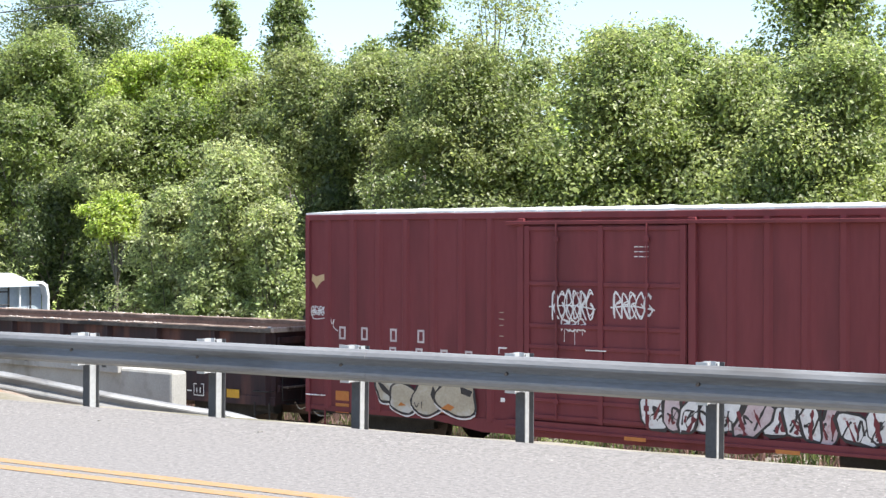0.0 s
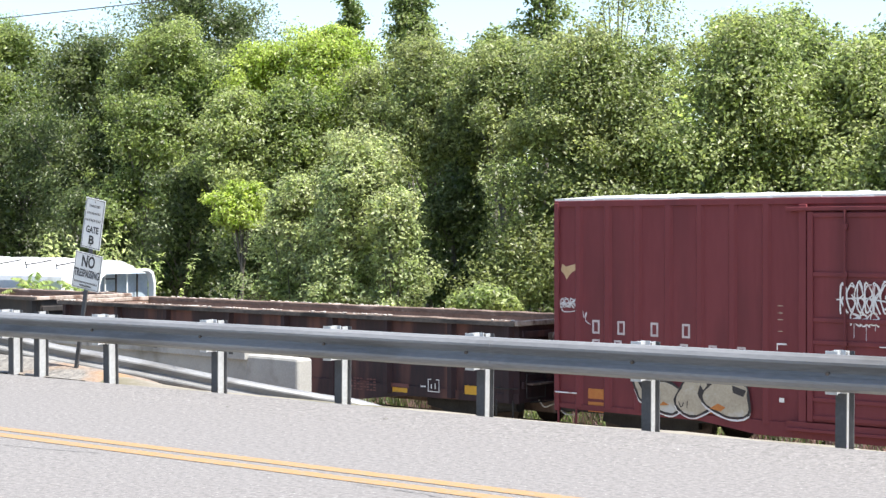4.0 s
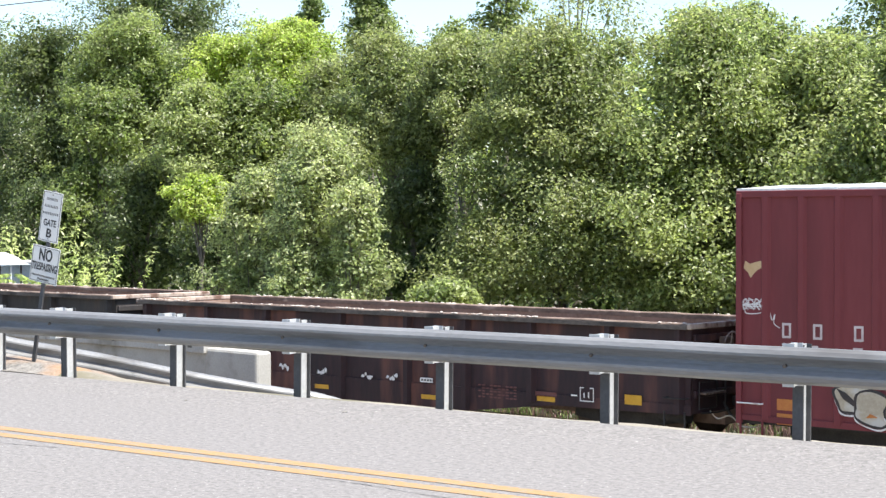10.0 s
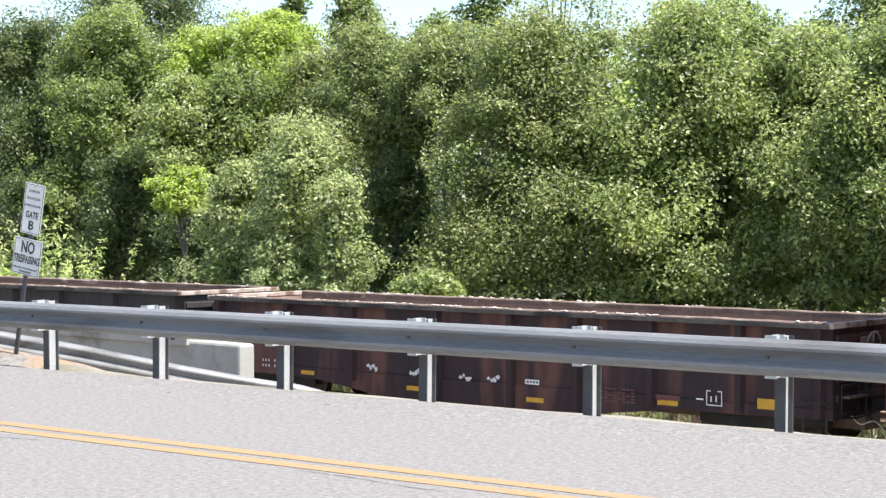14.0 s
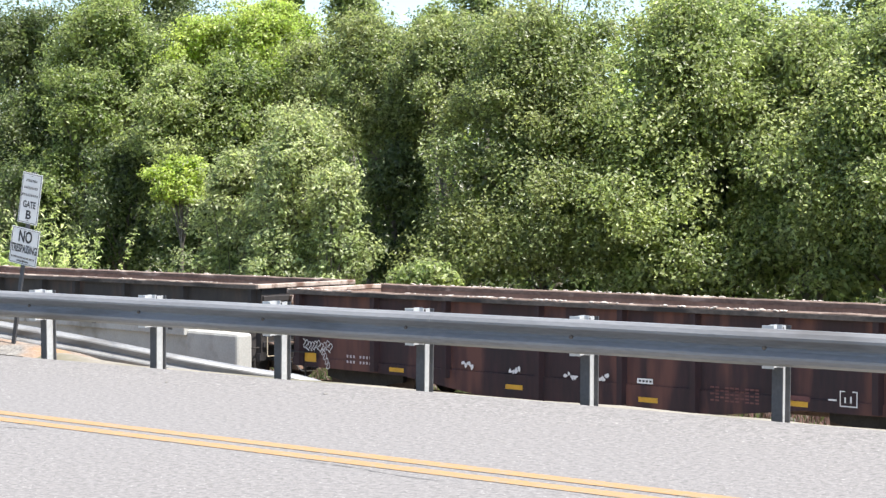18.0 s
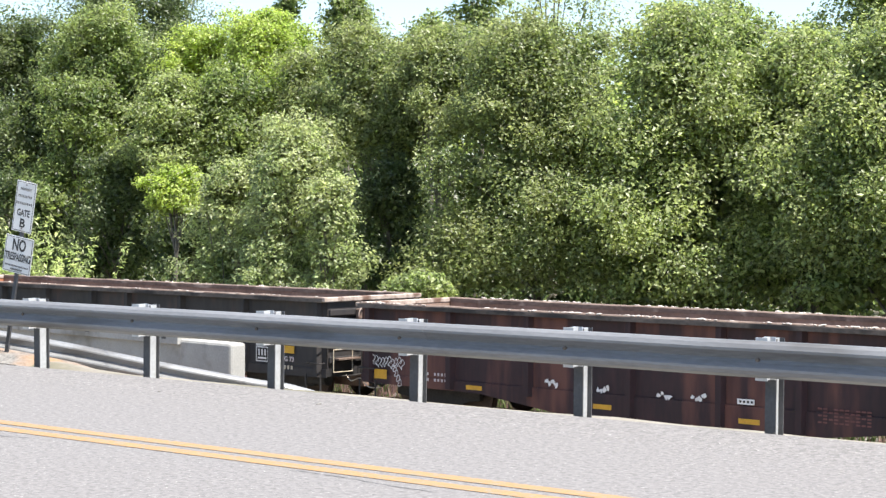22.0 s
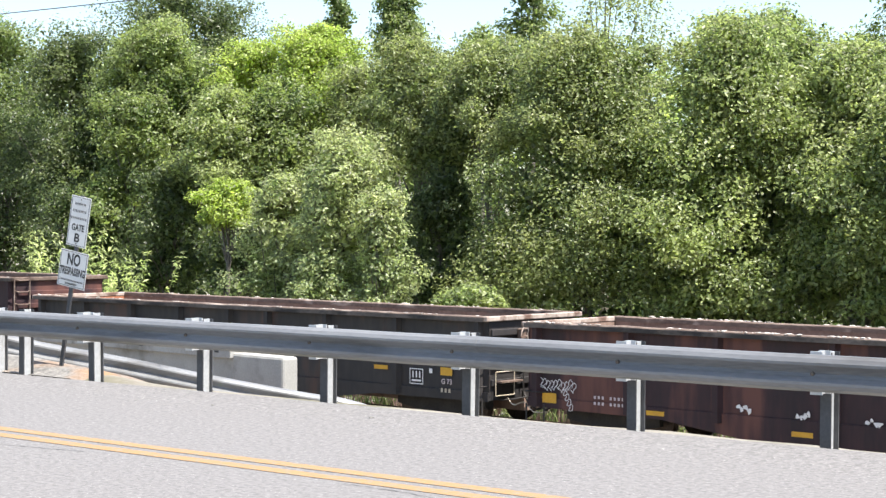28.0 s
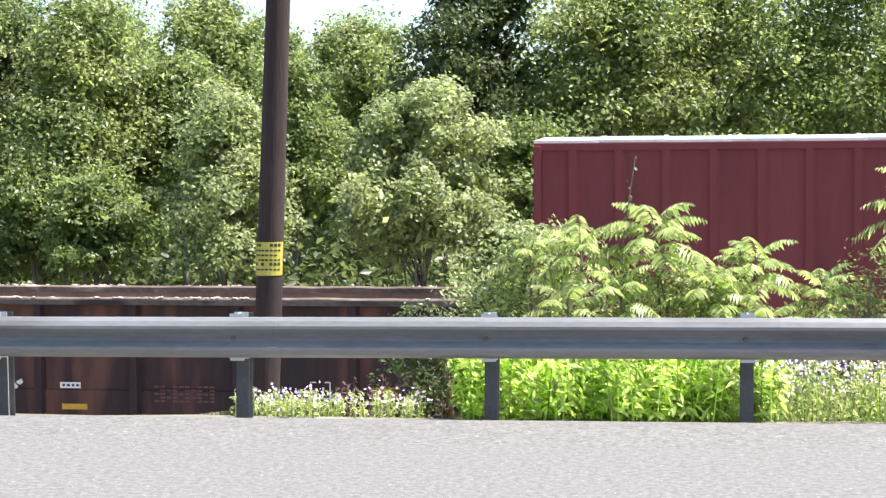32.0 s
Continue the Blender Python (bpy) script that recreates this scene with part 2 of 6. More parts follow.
def tube(bm, a, b, r1, r2=None, seg=10):
    a, b = Vector(a), Vector(b)
    d = b - a
    m = Matrix.Translation((a + b) / 2) @ d.to_track_quat("Z", "Y").to_matrix().to_4x4()
    bmesh.ops.create_cone(bm, cap_ends=True, segments=seg, radius1=r1, radius2=r1 if r2 is None else r2, depth=d.length, matrix=m)
    return bm


def prism(bm, profile, axis, lo, hi):
    """A closed profile pushed along an axis; the profile's pairs are the two other axes in order."""
    def at(p, s):
        v = list(p)
        v.insert(axis, s)
        return v
    a = [bm.verts.new(at(p, lo)) for p in profile]
    b = [bm.verts.new(at(p, hi)) for p in profile]
    n = len(profile)
    bm.faces.new(a[::-1])
    bm.faces.new(b)
    for i in range(n):
        bm.faces.new((a[i], a[(i + 1) % n], b[(i + 1) % n], b[i]))
    return bm


def bm_new():
    return bmesh.new()


def ribbon(bm, pts, width, y, jitter=0.0, rng=None):
    """A painted stroke: a flat band along points (x, z) in the plane at depth y."""
    rng = rng or random
    prev = None
    for i, p in enumerate(pts):
        q0, q1 = pts[max(i - 1, 0)], pts[min(i + 1, len(pts) - 1)]
        d = Vector((q1[0] - q0[0], q1[1] - q0[1]))
        d = d.normalized() if d.length > 1e-6 else Vector((1, 0))
        w = width * (0.5 + (rng.uniform(-jitter, jitter)))
        n = Vector((-d.y, d.x)) * w
        a, b = bm.verts.new((p[0] + n.x, y, p[1] + n.y)), bm.verts.new((p[0] - n.x, y, p[1] - n.y))
        if prev:
            bm.faces.new((prev[0], prev[1], b, a))
        prev = (a, b)
    return bm


def curve_pts(ctrl, n=6):
    """Points of a smooth line through the control points."""
    out = []
    for i in range(len(ctrl) - 1):
        p0, p1, p2, p3 = ctrl[max(i - 1, 0)], ctrl[i], ctrl[i + 1], ctrl[min(i + 2, len(ctrl) - 1)]
        for k in range(n):
            t = k / n
            out.append(tuple(0.5 * (2 * b + (c - a) * t + (2 * a - 5 * b + 4 * c - d) * t * t + (3 * b - a - 3 * c + d) * t ** 3)
                             for a, b, c, d in zip(p0, p1, p2, p3)))
    out.append(tuple(ctrl[-1]))
    return out


def group_thing(name, label, category, group="", at=(0, 0, 0)):
    ob = new(name)
    ob.location = at
    ob.empty_display_size = 0.3
    return tagged(ob, label, category, group)


def text_mesh(name, words, size, mat, parent, m, width=None):
    cu = bpy.data.curves.new(name, "FONT")
    cu.body, cu.size, cu.align_x, cu.align_y, cu.extrude, cu.offset = words, size, "CENTER", "CENTER", 0.0008, 0.028 * size
    tmp = bpy.data.objects.new(name, cu)
    me = bpy.data.meshes.new_from_object(tmp)
    bpy.data.objects.remove(tmp)
    me.materials.clear()
    me.materials.append(mat)
    if width and len(me.vertices):
        xs = [v.co.x for v in me.vertices]
        k = width / (max(xs) - min(xs))
        for v in me.vertices:
            v.co.x *= k
    o = new(name, me)
    o.parent = parent
    o.matrix_basis = m
    return o


# ---- ground and road ----
RAIL_Z = -2.42                       # top of the railway's rails
BODY_Z = -2.75                       # datum of the car bodies
LIFT = RAIL_Z - BODY_Z
EDGE = 13.6                          # far edge of the pavement


def smooth(a, b, x):
    t = min(1, max(0, (x - a) / (b - a)))
    return t * t * (3 - 2 * t)


def ground_z(x, y):
    """Level under the road, a ramp down beside the yard rail, an embankment down to the railway, and a flat wooded plain."""
    if y < EDGE:
        return -0.05
    side = smooth(-15.5, -19.3, x)
    over = smooth(0.1, 1.2, -20.4 + 0.29 * (y - 13.9) - x)          # beyond the yard rail
    ramp = (0.24 - 0.235 * (min(y, 20.2) - 13.8)) * smooth(EDGE + 0.02, 14.05, y) - 0.04 - 0.75 * over
    ramp += (-2.95 - ramp) * smooth(20.2, 24.5, y)
    bank = -0.06 - 2.89 * smooth(EDGE + 0.15, EDGE + 7.0, y)
    z = bank + (ramp - bank) * side
    z += 0.5 * smooth(37, 60, y)
    if y > EDGE + 0.5:
        z += 0.09 * noise.noise((x * 0.35, y * 0.35, 0)) * smooth(0.5, 2.5, y - EDGE) + 0.03 * noise.noise((x * 1.7, y * 1.7, 4))
    return z


def spaced(lo, hi, near_lo, near_hi, step, out):
    a = [near_lo + step * i for i in range(int(round((near_hi - near_lo) / step)) + 1)]
    left, right, s = [], [], step
    p = near_lo
    while p > lo:
        s *= out
        p -= s
        left.append(max(p, lo))
    p, s = near_hi, step
    while p < hi:
        s *= out
        p += s
        right.append(min(p, hi))
    return left[::-1] + a + right


def build_ground():
    xs = spaced(-900, 900, -48, 12, 0.75, 1.5)
    ys = spaced(-900, 1500, 13.2, 40, 0.25, 1.5)
    verts = [(x, y, ground_z(x, y)) for y in ys for x in xs]
    w = len(xs)
    faces = [(j * w + i, j * w + i + 1, (j + 1) * w + i + 1, (j + 1) * w + i) for j in range(len(ys) - 1) for i in range(w - 1)]
    tagged(mesh_object("ground", verts, faces, M["soil"], smooth=True), "brown soil bank and plain below the road", "ground", kind="structure")


def build_road():
    bm = bm_new()
    prism(bm, [(-7.0, 0.0), (-7.0, -0.3), (13.21, -0.3), (13.18, 0.014), (13.15, 0.038), (12.15, 0.0)], 0, -400, 400)   # the edge is banked up
    road = tagged(part("road", bm, M["asphalt"]), "pale sun-bleached grey asphalt of a two-lane road", "road", kind="structure")
    rng = random.Random(4)
    for y, w in ((9.52, 0.165), (9.81, 0.165)):
        bm = bm_new()
        x = -70.0
        prev = None
        while x < 40:
            j = 0.006 * noise.noise((x * 0.7, y, 3)) - 0.0009 * (x + 10)
            a, b = bm.verts.new((x, y - w / 2 + j, 0.004)), bm.verts.new((x, y + w / 2 + j + rng.uniform(-.004, .004), 0.004))
            if prev:
                bm.faces.new((prev[0], a, b, prev[1]))
            prev = (a, b)
            x += 0.4
        tagged(part("centre_line", bm, M["paint_yellow"]), "worn yellow painted centre line on the asphalt", "road marking", "double yellow line")
    # hairline cracks
    for ctrl in ([(-13.6, 9.02), (-12.9, 9.10), (-12.3, 9.14), (-11.5, 9.28)], [(-8.7, 9.36), (-8.15, 9.34), (-7.7, 9.27), (-7.3, 9.25)]):
        bm = bm_new()
        prev = None
        for x, y in curve_pts(ctrl, 14):
            d, y = rng.uniform(0.002, 0.009), y + rng.uniform(-.010, .010)
            a, b = bm.verts.new((x, y - d, 0.004)), bm.verts.new((x, y + d, 0.004))
            if prev:
                bm.faces.new((prev[0], prev[1], b, a))
            prev = (a, b)
        tagged(part("road_crack", bm, M["tar"]), "thin dark crack in the bleached asphalt", "crack", "cracks in the road")


build_ground()
build_road()

# ---- roadside guardrail ----
POST0, STEP = -16.645, 1.9275
W_PROFILE = [(0.0, 0.155), (-0.020, 0.153), (-0.060, 0.128), (-0.083, 0.092), (-0.083, 0.070), (-0.030, 0.026), (-0.012, 0.0), (-0.030, -0.026), (-0.083, -0.070), (-0.083, -0.092),
             (-0.060, -0.128), (-0.020, -0.153), (0.0, -0.155)]


def w_beam(bm, line, thick=0.006):
    """A W-shaped beam along a line of (x, y, z of its middle, way across)."""
    rows = []
    for x, y, z, (nx, ny) in line:
        outer = [bm.verts.new((x + nx * d, y + ny * d, z + h)) for d, h in W_PROFILE]
        inner = [bm.verts.new((x + nx * (d + thick), y + ny * (d + thick), z + h)) for d, h in W_PROFILE]
        rows.append(outer + inner[::-1])
    n = len(rows[0])
    for a, b in zip(rows, rows[1:]):
        for i in range(n):
            bm.faces.new((a[i], a[(i + 1) % n], b[(i + 1) % n], b[i]))
    for r in (rows[0], rows[-1]):
        bm.faces.new(r)


def rail_y(x):
    n = (x - POST0) / STEP
    return 13.27 + 0.0031 * (n - 4) ** 2


def build_guardrail():
    rail = group_thing("guardrail", "galvanised steel W-beam guardrail on steel posts beside the road", "guardrail", at=(-8, 13.4, 0))
    inv = Matrix.Translation((8, -13.4, 0))
    BEAM_Z = 0.79 - 0.155

    def put(ob, m=None):
        ob.matrix_basis = inv @ (m or Matrix())
        return ob

    # beam lengths of two post spacings, lapped at the joints
    x = POST0 - 1.16 * STEP
    k = 0
    while x < 14:
        x2 = POST0 + 1.0 * STEP * (2 * k + 1) + 0.22
        line = []
        for i in range(13):
            u = x + (x2 + 0.10 - x) * i / 12
            line.append((u, rail_y(u) - (0.004 if k % 2 else 0.0), BEAM_Z + 0.004 * noise.noise((u, 0, 1)), (0, 1)))
        bm = bm_new()
        w_beam(bm, line)
        put(part("beam", bm, M["galv"], rail, smooth=False))
        x = x2
        k += 1
    # rounded end wing
    bm = bm_new()
    x = POST0 - 1.16 * STEP
    line = [(x + 0.03, rail_y(x), BEAM_Z, (0, 1)), (x - 0.10, rail_y(x) + 0.01, BEAM_Z, (0.1, 0.99)), (x - 0.20, rail_y(x) + 0.05, BEAM_Z, (0.5, 0.85)),
            (x - 0.25, rail_y(x) + 0.13, BEAM_Z, (0.95, 0.3))]
    w_beam(bm, line)
    put(part("end_wing", bm, M["galv"], rail, "curled galvanised end wing"))
    # one post: I-section, block-out, bolt; sunlight on web and block-out is put into their colour
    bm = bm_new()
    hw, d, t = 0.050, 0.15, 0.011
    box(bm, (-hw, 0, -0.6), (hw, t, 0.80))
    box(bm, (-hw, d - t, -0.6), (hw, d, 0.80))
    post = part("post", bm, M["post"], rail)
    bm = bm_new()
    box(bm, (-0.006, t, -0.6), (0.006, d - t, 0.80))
    web = part("post_web", bm, M["web"], rail, "galvanised web of a post, coloured pale as if sunlit")
    bm = bm_new()
    hw2, d2 = 0.055, 0.16
    box(bm, (-hw2, -d2, 0.455), (hw2, -d2 + 0.01, 0.815))
    box(bm, (-hw2, -0.012, 0.455), (hw2, -0.002, 0.815))
    box(bm, (-0.006, -d2 + 0.01, 0.455), (0.006, -0.012, 0.815))
    block = part("blockout", bm, M["web"], rail)
    bm = bm_new()
    tube(bm, (0, 0.0, 0.63), (0, -0.022, 0.63), 0.022, 0.017, 8)
    bolt = part("bolt", bm, M["bolt"], rail)
    first = True
    for n in [-1, -0.72] + list(range(0, 16)):
        x = POST0 + STEP * n
        y = rail_y(x)
        lean = pose(0, 0, 0, random.uniform(-0.6, 0.6), random.uniform(-0.8, 0.8), random.uniform(-2, 2))
        for src, m in ((post, pose(x, y + 0.17, 0) @ lean), (web, pose(x, y + 0.17, 0) @ lean), (block, pose(x, y + 0.165, 0)), (bolt, pose(x - 0.02, y - 0.012, 0))):
            if n == -0.72 and src not in (post, web):
                continue
            if first:
                put(src, m)
            else:
                put(share(src, Matrix()), m)
        first = False


build_guardrail()

# ---- yard ramp with its own rail and a concrete wall ----
def build_yard_edge():
    ob = mesh_object("ramp_gravel", *gravel_sheet(), M["ramp"], smooth=True)
    tagged(ob, "gravel and orange clay on the yard ramp", "gravel", kind="structure")
    rail = group_thing("yard_guardrail", "galvanised W-beam rail sloping down beside the yard ramp", "guardrail", at=(-19.8, 16.5, -0.4))
    inv = Matrix.Translation((19.8, -16.5, 0.4))
    top = [Vector(v) for v in ((-20.75, 12.95, 0.86), (-20.4, 13.9, 0.69), (-19.98, 15.35, 0.325), (-19.75, 16.6, 0.06), (-19.36, 18.1, -0.30), (-18.8, 19.4, -0.60), (-18.55, 20.0, -0.72), (-17.7, 20.6, -1.02))]
    top = [Vector(v) for v in curve_pts([tuple(t) for t in top], 4)]
    for k in range(0, len(top) - 1, 7):
        seg = top[k:k + 8]
        line = []
        for i, p in enumerate(seg):
            q = (seg[min(i + 1, len(seg) - 1)] - seg[max(i - 1, 0)])
            n = Vector((-q.y, q.x, 0)).normalized()
            line.append((p.x, p.y, p.z - 0.27, (n.x, n.y)))
        bm = bm_new()
        w_beam(bm, line)
        o = part("beam", bm, M["galv"], rail)
        o.matrix_basis = inv
    bm = bm_new()
    box(bm, (-0.05, 0.0, -1.3), (0.05, 0.10, -0.16), 0.006)
    first = part("post", bm, M["post"], rail)
    for i, k in enumerate((2, 7, 12, 17, 22, 26)):
        p = top[k]
        m = inv @ pose(p.x - 0.06, p.y, p.z, 0, 0, 66)
        if i:
            share(first, m)
        else:
            first.matrix_basis = m
    # concrete wall: local x runs away to the far end of the wall
    wall = group_thing("retaining_wall", "weathered pale concrete wall with a projecting top beam", "wall")
    wall.matrix_basis = pose(-20.50, 20.6, 0, 0, 0, 180 - 6.4)
    bm = bm_new()
    box(bm, (0.9, -0.26, -3.2), (26, 0.0, -0.40), 0.01)
    part("wall_panel", bm, M["concrete"], wall)
    bm = bm_new()
    box(bm, (0.0, -0.30, -3.2), (1.40, 0.03, -0.325), 0.05)
    part("end_block", bm, M["concrete"], wall, "rounded concrete end block")
    for i in range(5):
        bm = bm_new()
        box(bm, (1.36 + 5.0 * i, -0.34, -0.42), (1.36 + 5.0 * (i + 1) - 0.015, 0.09, -0.13), 0.015)
        part("top_beam", bm, M["concrete"], wall, "pale cast concrete top beam")
    bm = bm_new()
    box(bm, (-0.06, 0, -0.035), (0.06, 0.012, 0.035))
    hole = part("drain_hole", bm, M["ink"], wall, "dark square drain hole")
    for i, s in enumerate((1.75, 4.05, 6.4, 8.9)):
        m = pose(s, 0.082, -0.30)
        if i:
            share(hole, m)
        else:
            hole.matrix_basis = m


def gravel_sheet():
    xs = [-40 + 0.3 * i for i in range(80)]
    ys = [13.61 + 0.15 * i for i in range(44)]
    verts = [(x, y, ground_z(x, y) + 0.03 + 0.012 * noise.noise((x * 6, y * 6, 1)) - (0.1 if x > -17.0 else 0)) for y in ys for x in xs]
    w = len(xs)
    return verts, [(j * w + i, j * w + i + 1, (j + 1) * w + i + 1, (j + 1) * w + i) for j in range(len(ys) - 1) for i in range(w - 1)]


build_yard_edge()


# ---- railway track ----
NEAR = 28.5                          # near sides of the cars
MID = NEAR + 1.6
TURN = Matrix.Translation((-22, NEAR, 0)) @ Matrix.Rotation(radians(-2.8), 4, "Z") @ Matrix.Translation((22, -NEAR, 0))   # the railway runs a little askew of the road


def build_track(y, name):
    bed = tagged(mesh_object("ballast_bed", [(x, y + o, z) for x in (-130, 90) for o, z in ((-3.1, RAIL_Z - 0.9), (-1.7, RAIL_Z - 0.2), (1.7, RAIL_Z - 0.2), (3.1, RAIL_Z - 0.9))],
                             [(0, 4, 5, 1), (1, 5, 6, 2), (2, 6, 7, 3)], M["gravel"]), "grey crushed-stone ballast under the track", "ballast", kind="stuff")
    bed.matrix_basis = TURN
    track = group_thing("railway_track", "rusty steel rails on dark timber ties", "track", at=(0, y, RAIL_Z))
    track.matrix_basis = TURN @ pose(0, y, RAIL_Z)
    prof = [(-0.036, 0), (0.036, 0), (0.036, -0.04), (0.009, -0.055), (0.009, -0.13), (0.07, -0.15), (0.07, -0.165), (-0.07, -0.165), (-0.07, -0.15), (-0.009, -0.13),
            (-0.009, -0.055), (-0.036, -0.04)]
    for s in (-0.755, 0.755):
        bm = bm_new()
        prism(bm, [(a + s, b) for a, b in prof], 0, -130, 90)
        part("rail", bm, M["rail"], track)
    bm = bm_new()
    box(bm, (-0.115, -1.3, -0.34), (0.115, 1.3, -0.166), 0.01)
    tie = part("tie", bm, M["tie"], track)
    for i in range(90):
        m = pose(-45 + 0.55 * i, random.uniform(-.03, .03), 0, 0, 0, random.uniform(-1, 1))
        if i:
            share(tie, m)
        else:
            tie.matrix_basis = m


build_track(MID, "near")
build_track(MID + 4.4, "far")

# ---- rolling stock ----
K_T = [0, 4, 9, 11.5, 13, 14.5, 16.5, 17.5, 19, 21, 23, 25, 28, 29, 30, 30.6, 32]
K_X = [-24.49, -21.01, -16.66, -14.50, -13.26, -12.10, -10.68, -10.02, -9.08, -7.92, -6.82, -5.78, -4.14, -3.56, -2.99, -2.65, -1.76]


def box_end(t):
    """Where the boxcar's trailing end stands at t seconds, along the track."""
    return float(np.interp(t, K_T, K_X))


def pale_end(t):
    """Right-hand end of the pale hopper car on the far track."""
    return float(np.interp(t, [0, 1, 2, 3, 4, 4.5, 6.5, 8, 10, 32], [-42.64, -42.7, -42.8, -43.18, -43.72, -44.05, -45.36, -46.37, -47.76, -63.93]))


WHEELS = []                          # (wheelset, x in car, car's index)


def add_truck(car, cx, idx):
    """A two-axle truck under a car at cx."""
    bm = bm_new()
    for s in (-1, 1):
        y = 1.02 * s
        prism(bm, [(u, v + LIFT) for u, v in ((cx - 1.15, 0.36), (cx - 0.75, 0.30), (cx - 0.35, 0.17), (cx + 0.35, 0.17), (cx + 0.75, 0.30), (cx + 1.15, 0.36), (cx + 1.15, 0.55), (cx + 0.7, 0.60),
                   (cx + 0.35, 0.74), (cx - 0.35, 0.74), (cx - 0.7, 0.60), (cx - 1.15, 0.55))], 1, y - 0.06, y + 0.06)
        for k in (-0.2, 0, 0.2):
            tube(bm, (cx + k, y - 0.10 * s, 0.2 + LIFT), (cx + k, y - 0.10 * s, 0.58 + LIFT), 0.07, None, 8)
    box(bm, (cx - 0.17, -1.1, 0.52 + LIFT), (cx + 0.17, 1.1, 0.72 + LIFT), 0.03)
    part("truck_frame", bm, M["black_steel"], car)
    for k in (-0.88, 0.88):
        bm = bm_new()
        tube(bm, (0, -1.05, 0), (0, 1.05, 0), 0.075, None, 10)
        for s in (-1, 1):
            tube(bm, (0, 0.70 * s, 0), (0, 0.83 * s, 0), 0.42, None, 28)
            tube(bm, (0, 0.69 * s, 0), (0, 0.715 * s, 0), 0.45, None, 28)
            tube(bm, (0, 0.80 * s, 0), (0, 0.90 * s, 0), 0.13, 0.10, 12)
        w = part("wheelset", bm, M["wheel"], car)
        w.location = (cx + k, 0, 0.42 + LIFT)
        WHEELS.append((w, cx + k, idx))


def add_coupler(car, x, s):
    bm = bm_new()
    box(bm, (min(x, x + 0.45 * s), -0.09, 0.68 + LIFT), (max(x, x + 0.45 * s), 0.09, 0.88 + LIFT), 0.03)
    box(bm, (min(x + 0.38 * s, x + 0.64 * s), -0.17, 0.64 + LIFT), (max(x + 0.38 * s, x + 0.64 * s), 0.15, 0.92 + LIFT), 0.05)
    part("coupler", bm, M["black_steel"], car)
    bm = bm_new()
    pts = [(x, -0.35, 0.78 + LIFT), (x + 0.2 * s, -0.40, 0.52 + LIFT), (x + 0.42 * s, -0.38, 0.40 + LIFT), (x + 0.55 * s, -0.35, 0.44 + LIFT)]
    for a, b in zip(pts, pts[1:]):
        tube(bm, a, b, 0.03, None, 6)
    part("air_hose", bm, M["black_steel"], car)
    bm = bm_new()
    pts = [(x + 0.02 * s, 1.15, 0.95), (x + 0.14 * s, 0.8, 0.95), (x + 0.14 * s, 0.25, 0.98)]
    for a, b in zip(pts, pts[1:]):
        tube(bm, a, b, 0.016, None, 6)
    lever = part("uncoupling_lever", bm, M["white_paint"] if s < 0 else M["black_steel"], car)
    share(lever, Matrix.Diagonal((1, -1, 1, 1)))


def ladder(car, x0, x1, y, z0, z1, n, mat):
    for i in range(n):
        z = z0 + (z1 - z0) * i / max(1, n - 1)
        bm = bm_new()
        for a, b in (((x0, y + 0.06, z), (x0, y, z)), ((x0, y, z), (x1, y, z)), ((x1, y, z), (x1, y + 0.06, z))):
            tube(bm, a, b, 0.011, None, 6)
        part("grab_iron", bm, mat, car)


def marks(name, car, mat, rects, y, label="", joined=False):
    """Rectangles (x0, x1, z0, z1) of paint on the side, each a part unless they make one shape."""
    if len(rects) > 1 and not joined:
        for r in rects:
            marks(name, car, mat, [r], y, label)
        return
    bm = bm_new()
    for x0, x1, z0, z1 in rects:
        vs = [bm.verts.new((x0, y, z0)), bm.verts.new((x1, y, z0)), bm.verts.new((x1, y, z1)), bm.verts.new((x0, y, z1))]
        bm.faces.new(vs)
    part(name, bm, mat, car, label)


def strokes(name, car, mat, lines, width, y, label="", jitter=0.12):
    bm = bm_new()
    rng = random.Random(len(lines))
    for i, ctrl in enumerate(lines):
        ribbon(bm, curve_pts(ctrl, 7), width, y - 0.0012 * (i % 5), jitter, rng)
    return part(name, bm, mat, car, label)


BOX_L = 14.75
LONG = 1.036                         # the body is this much longer than its pattern


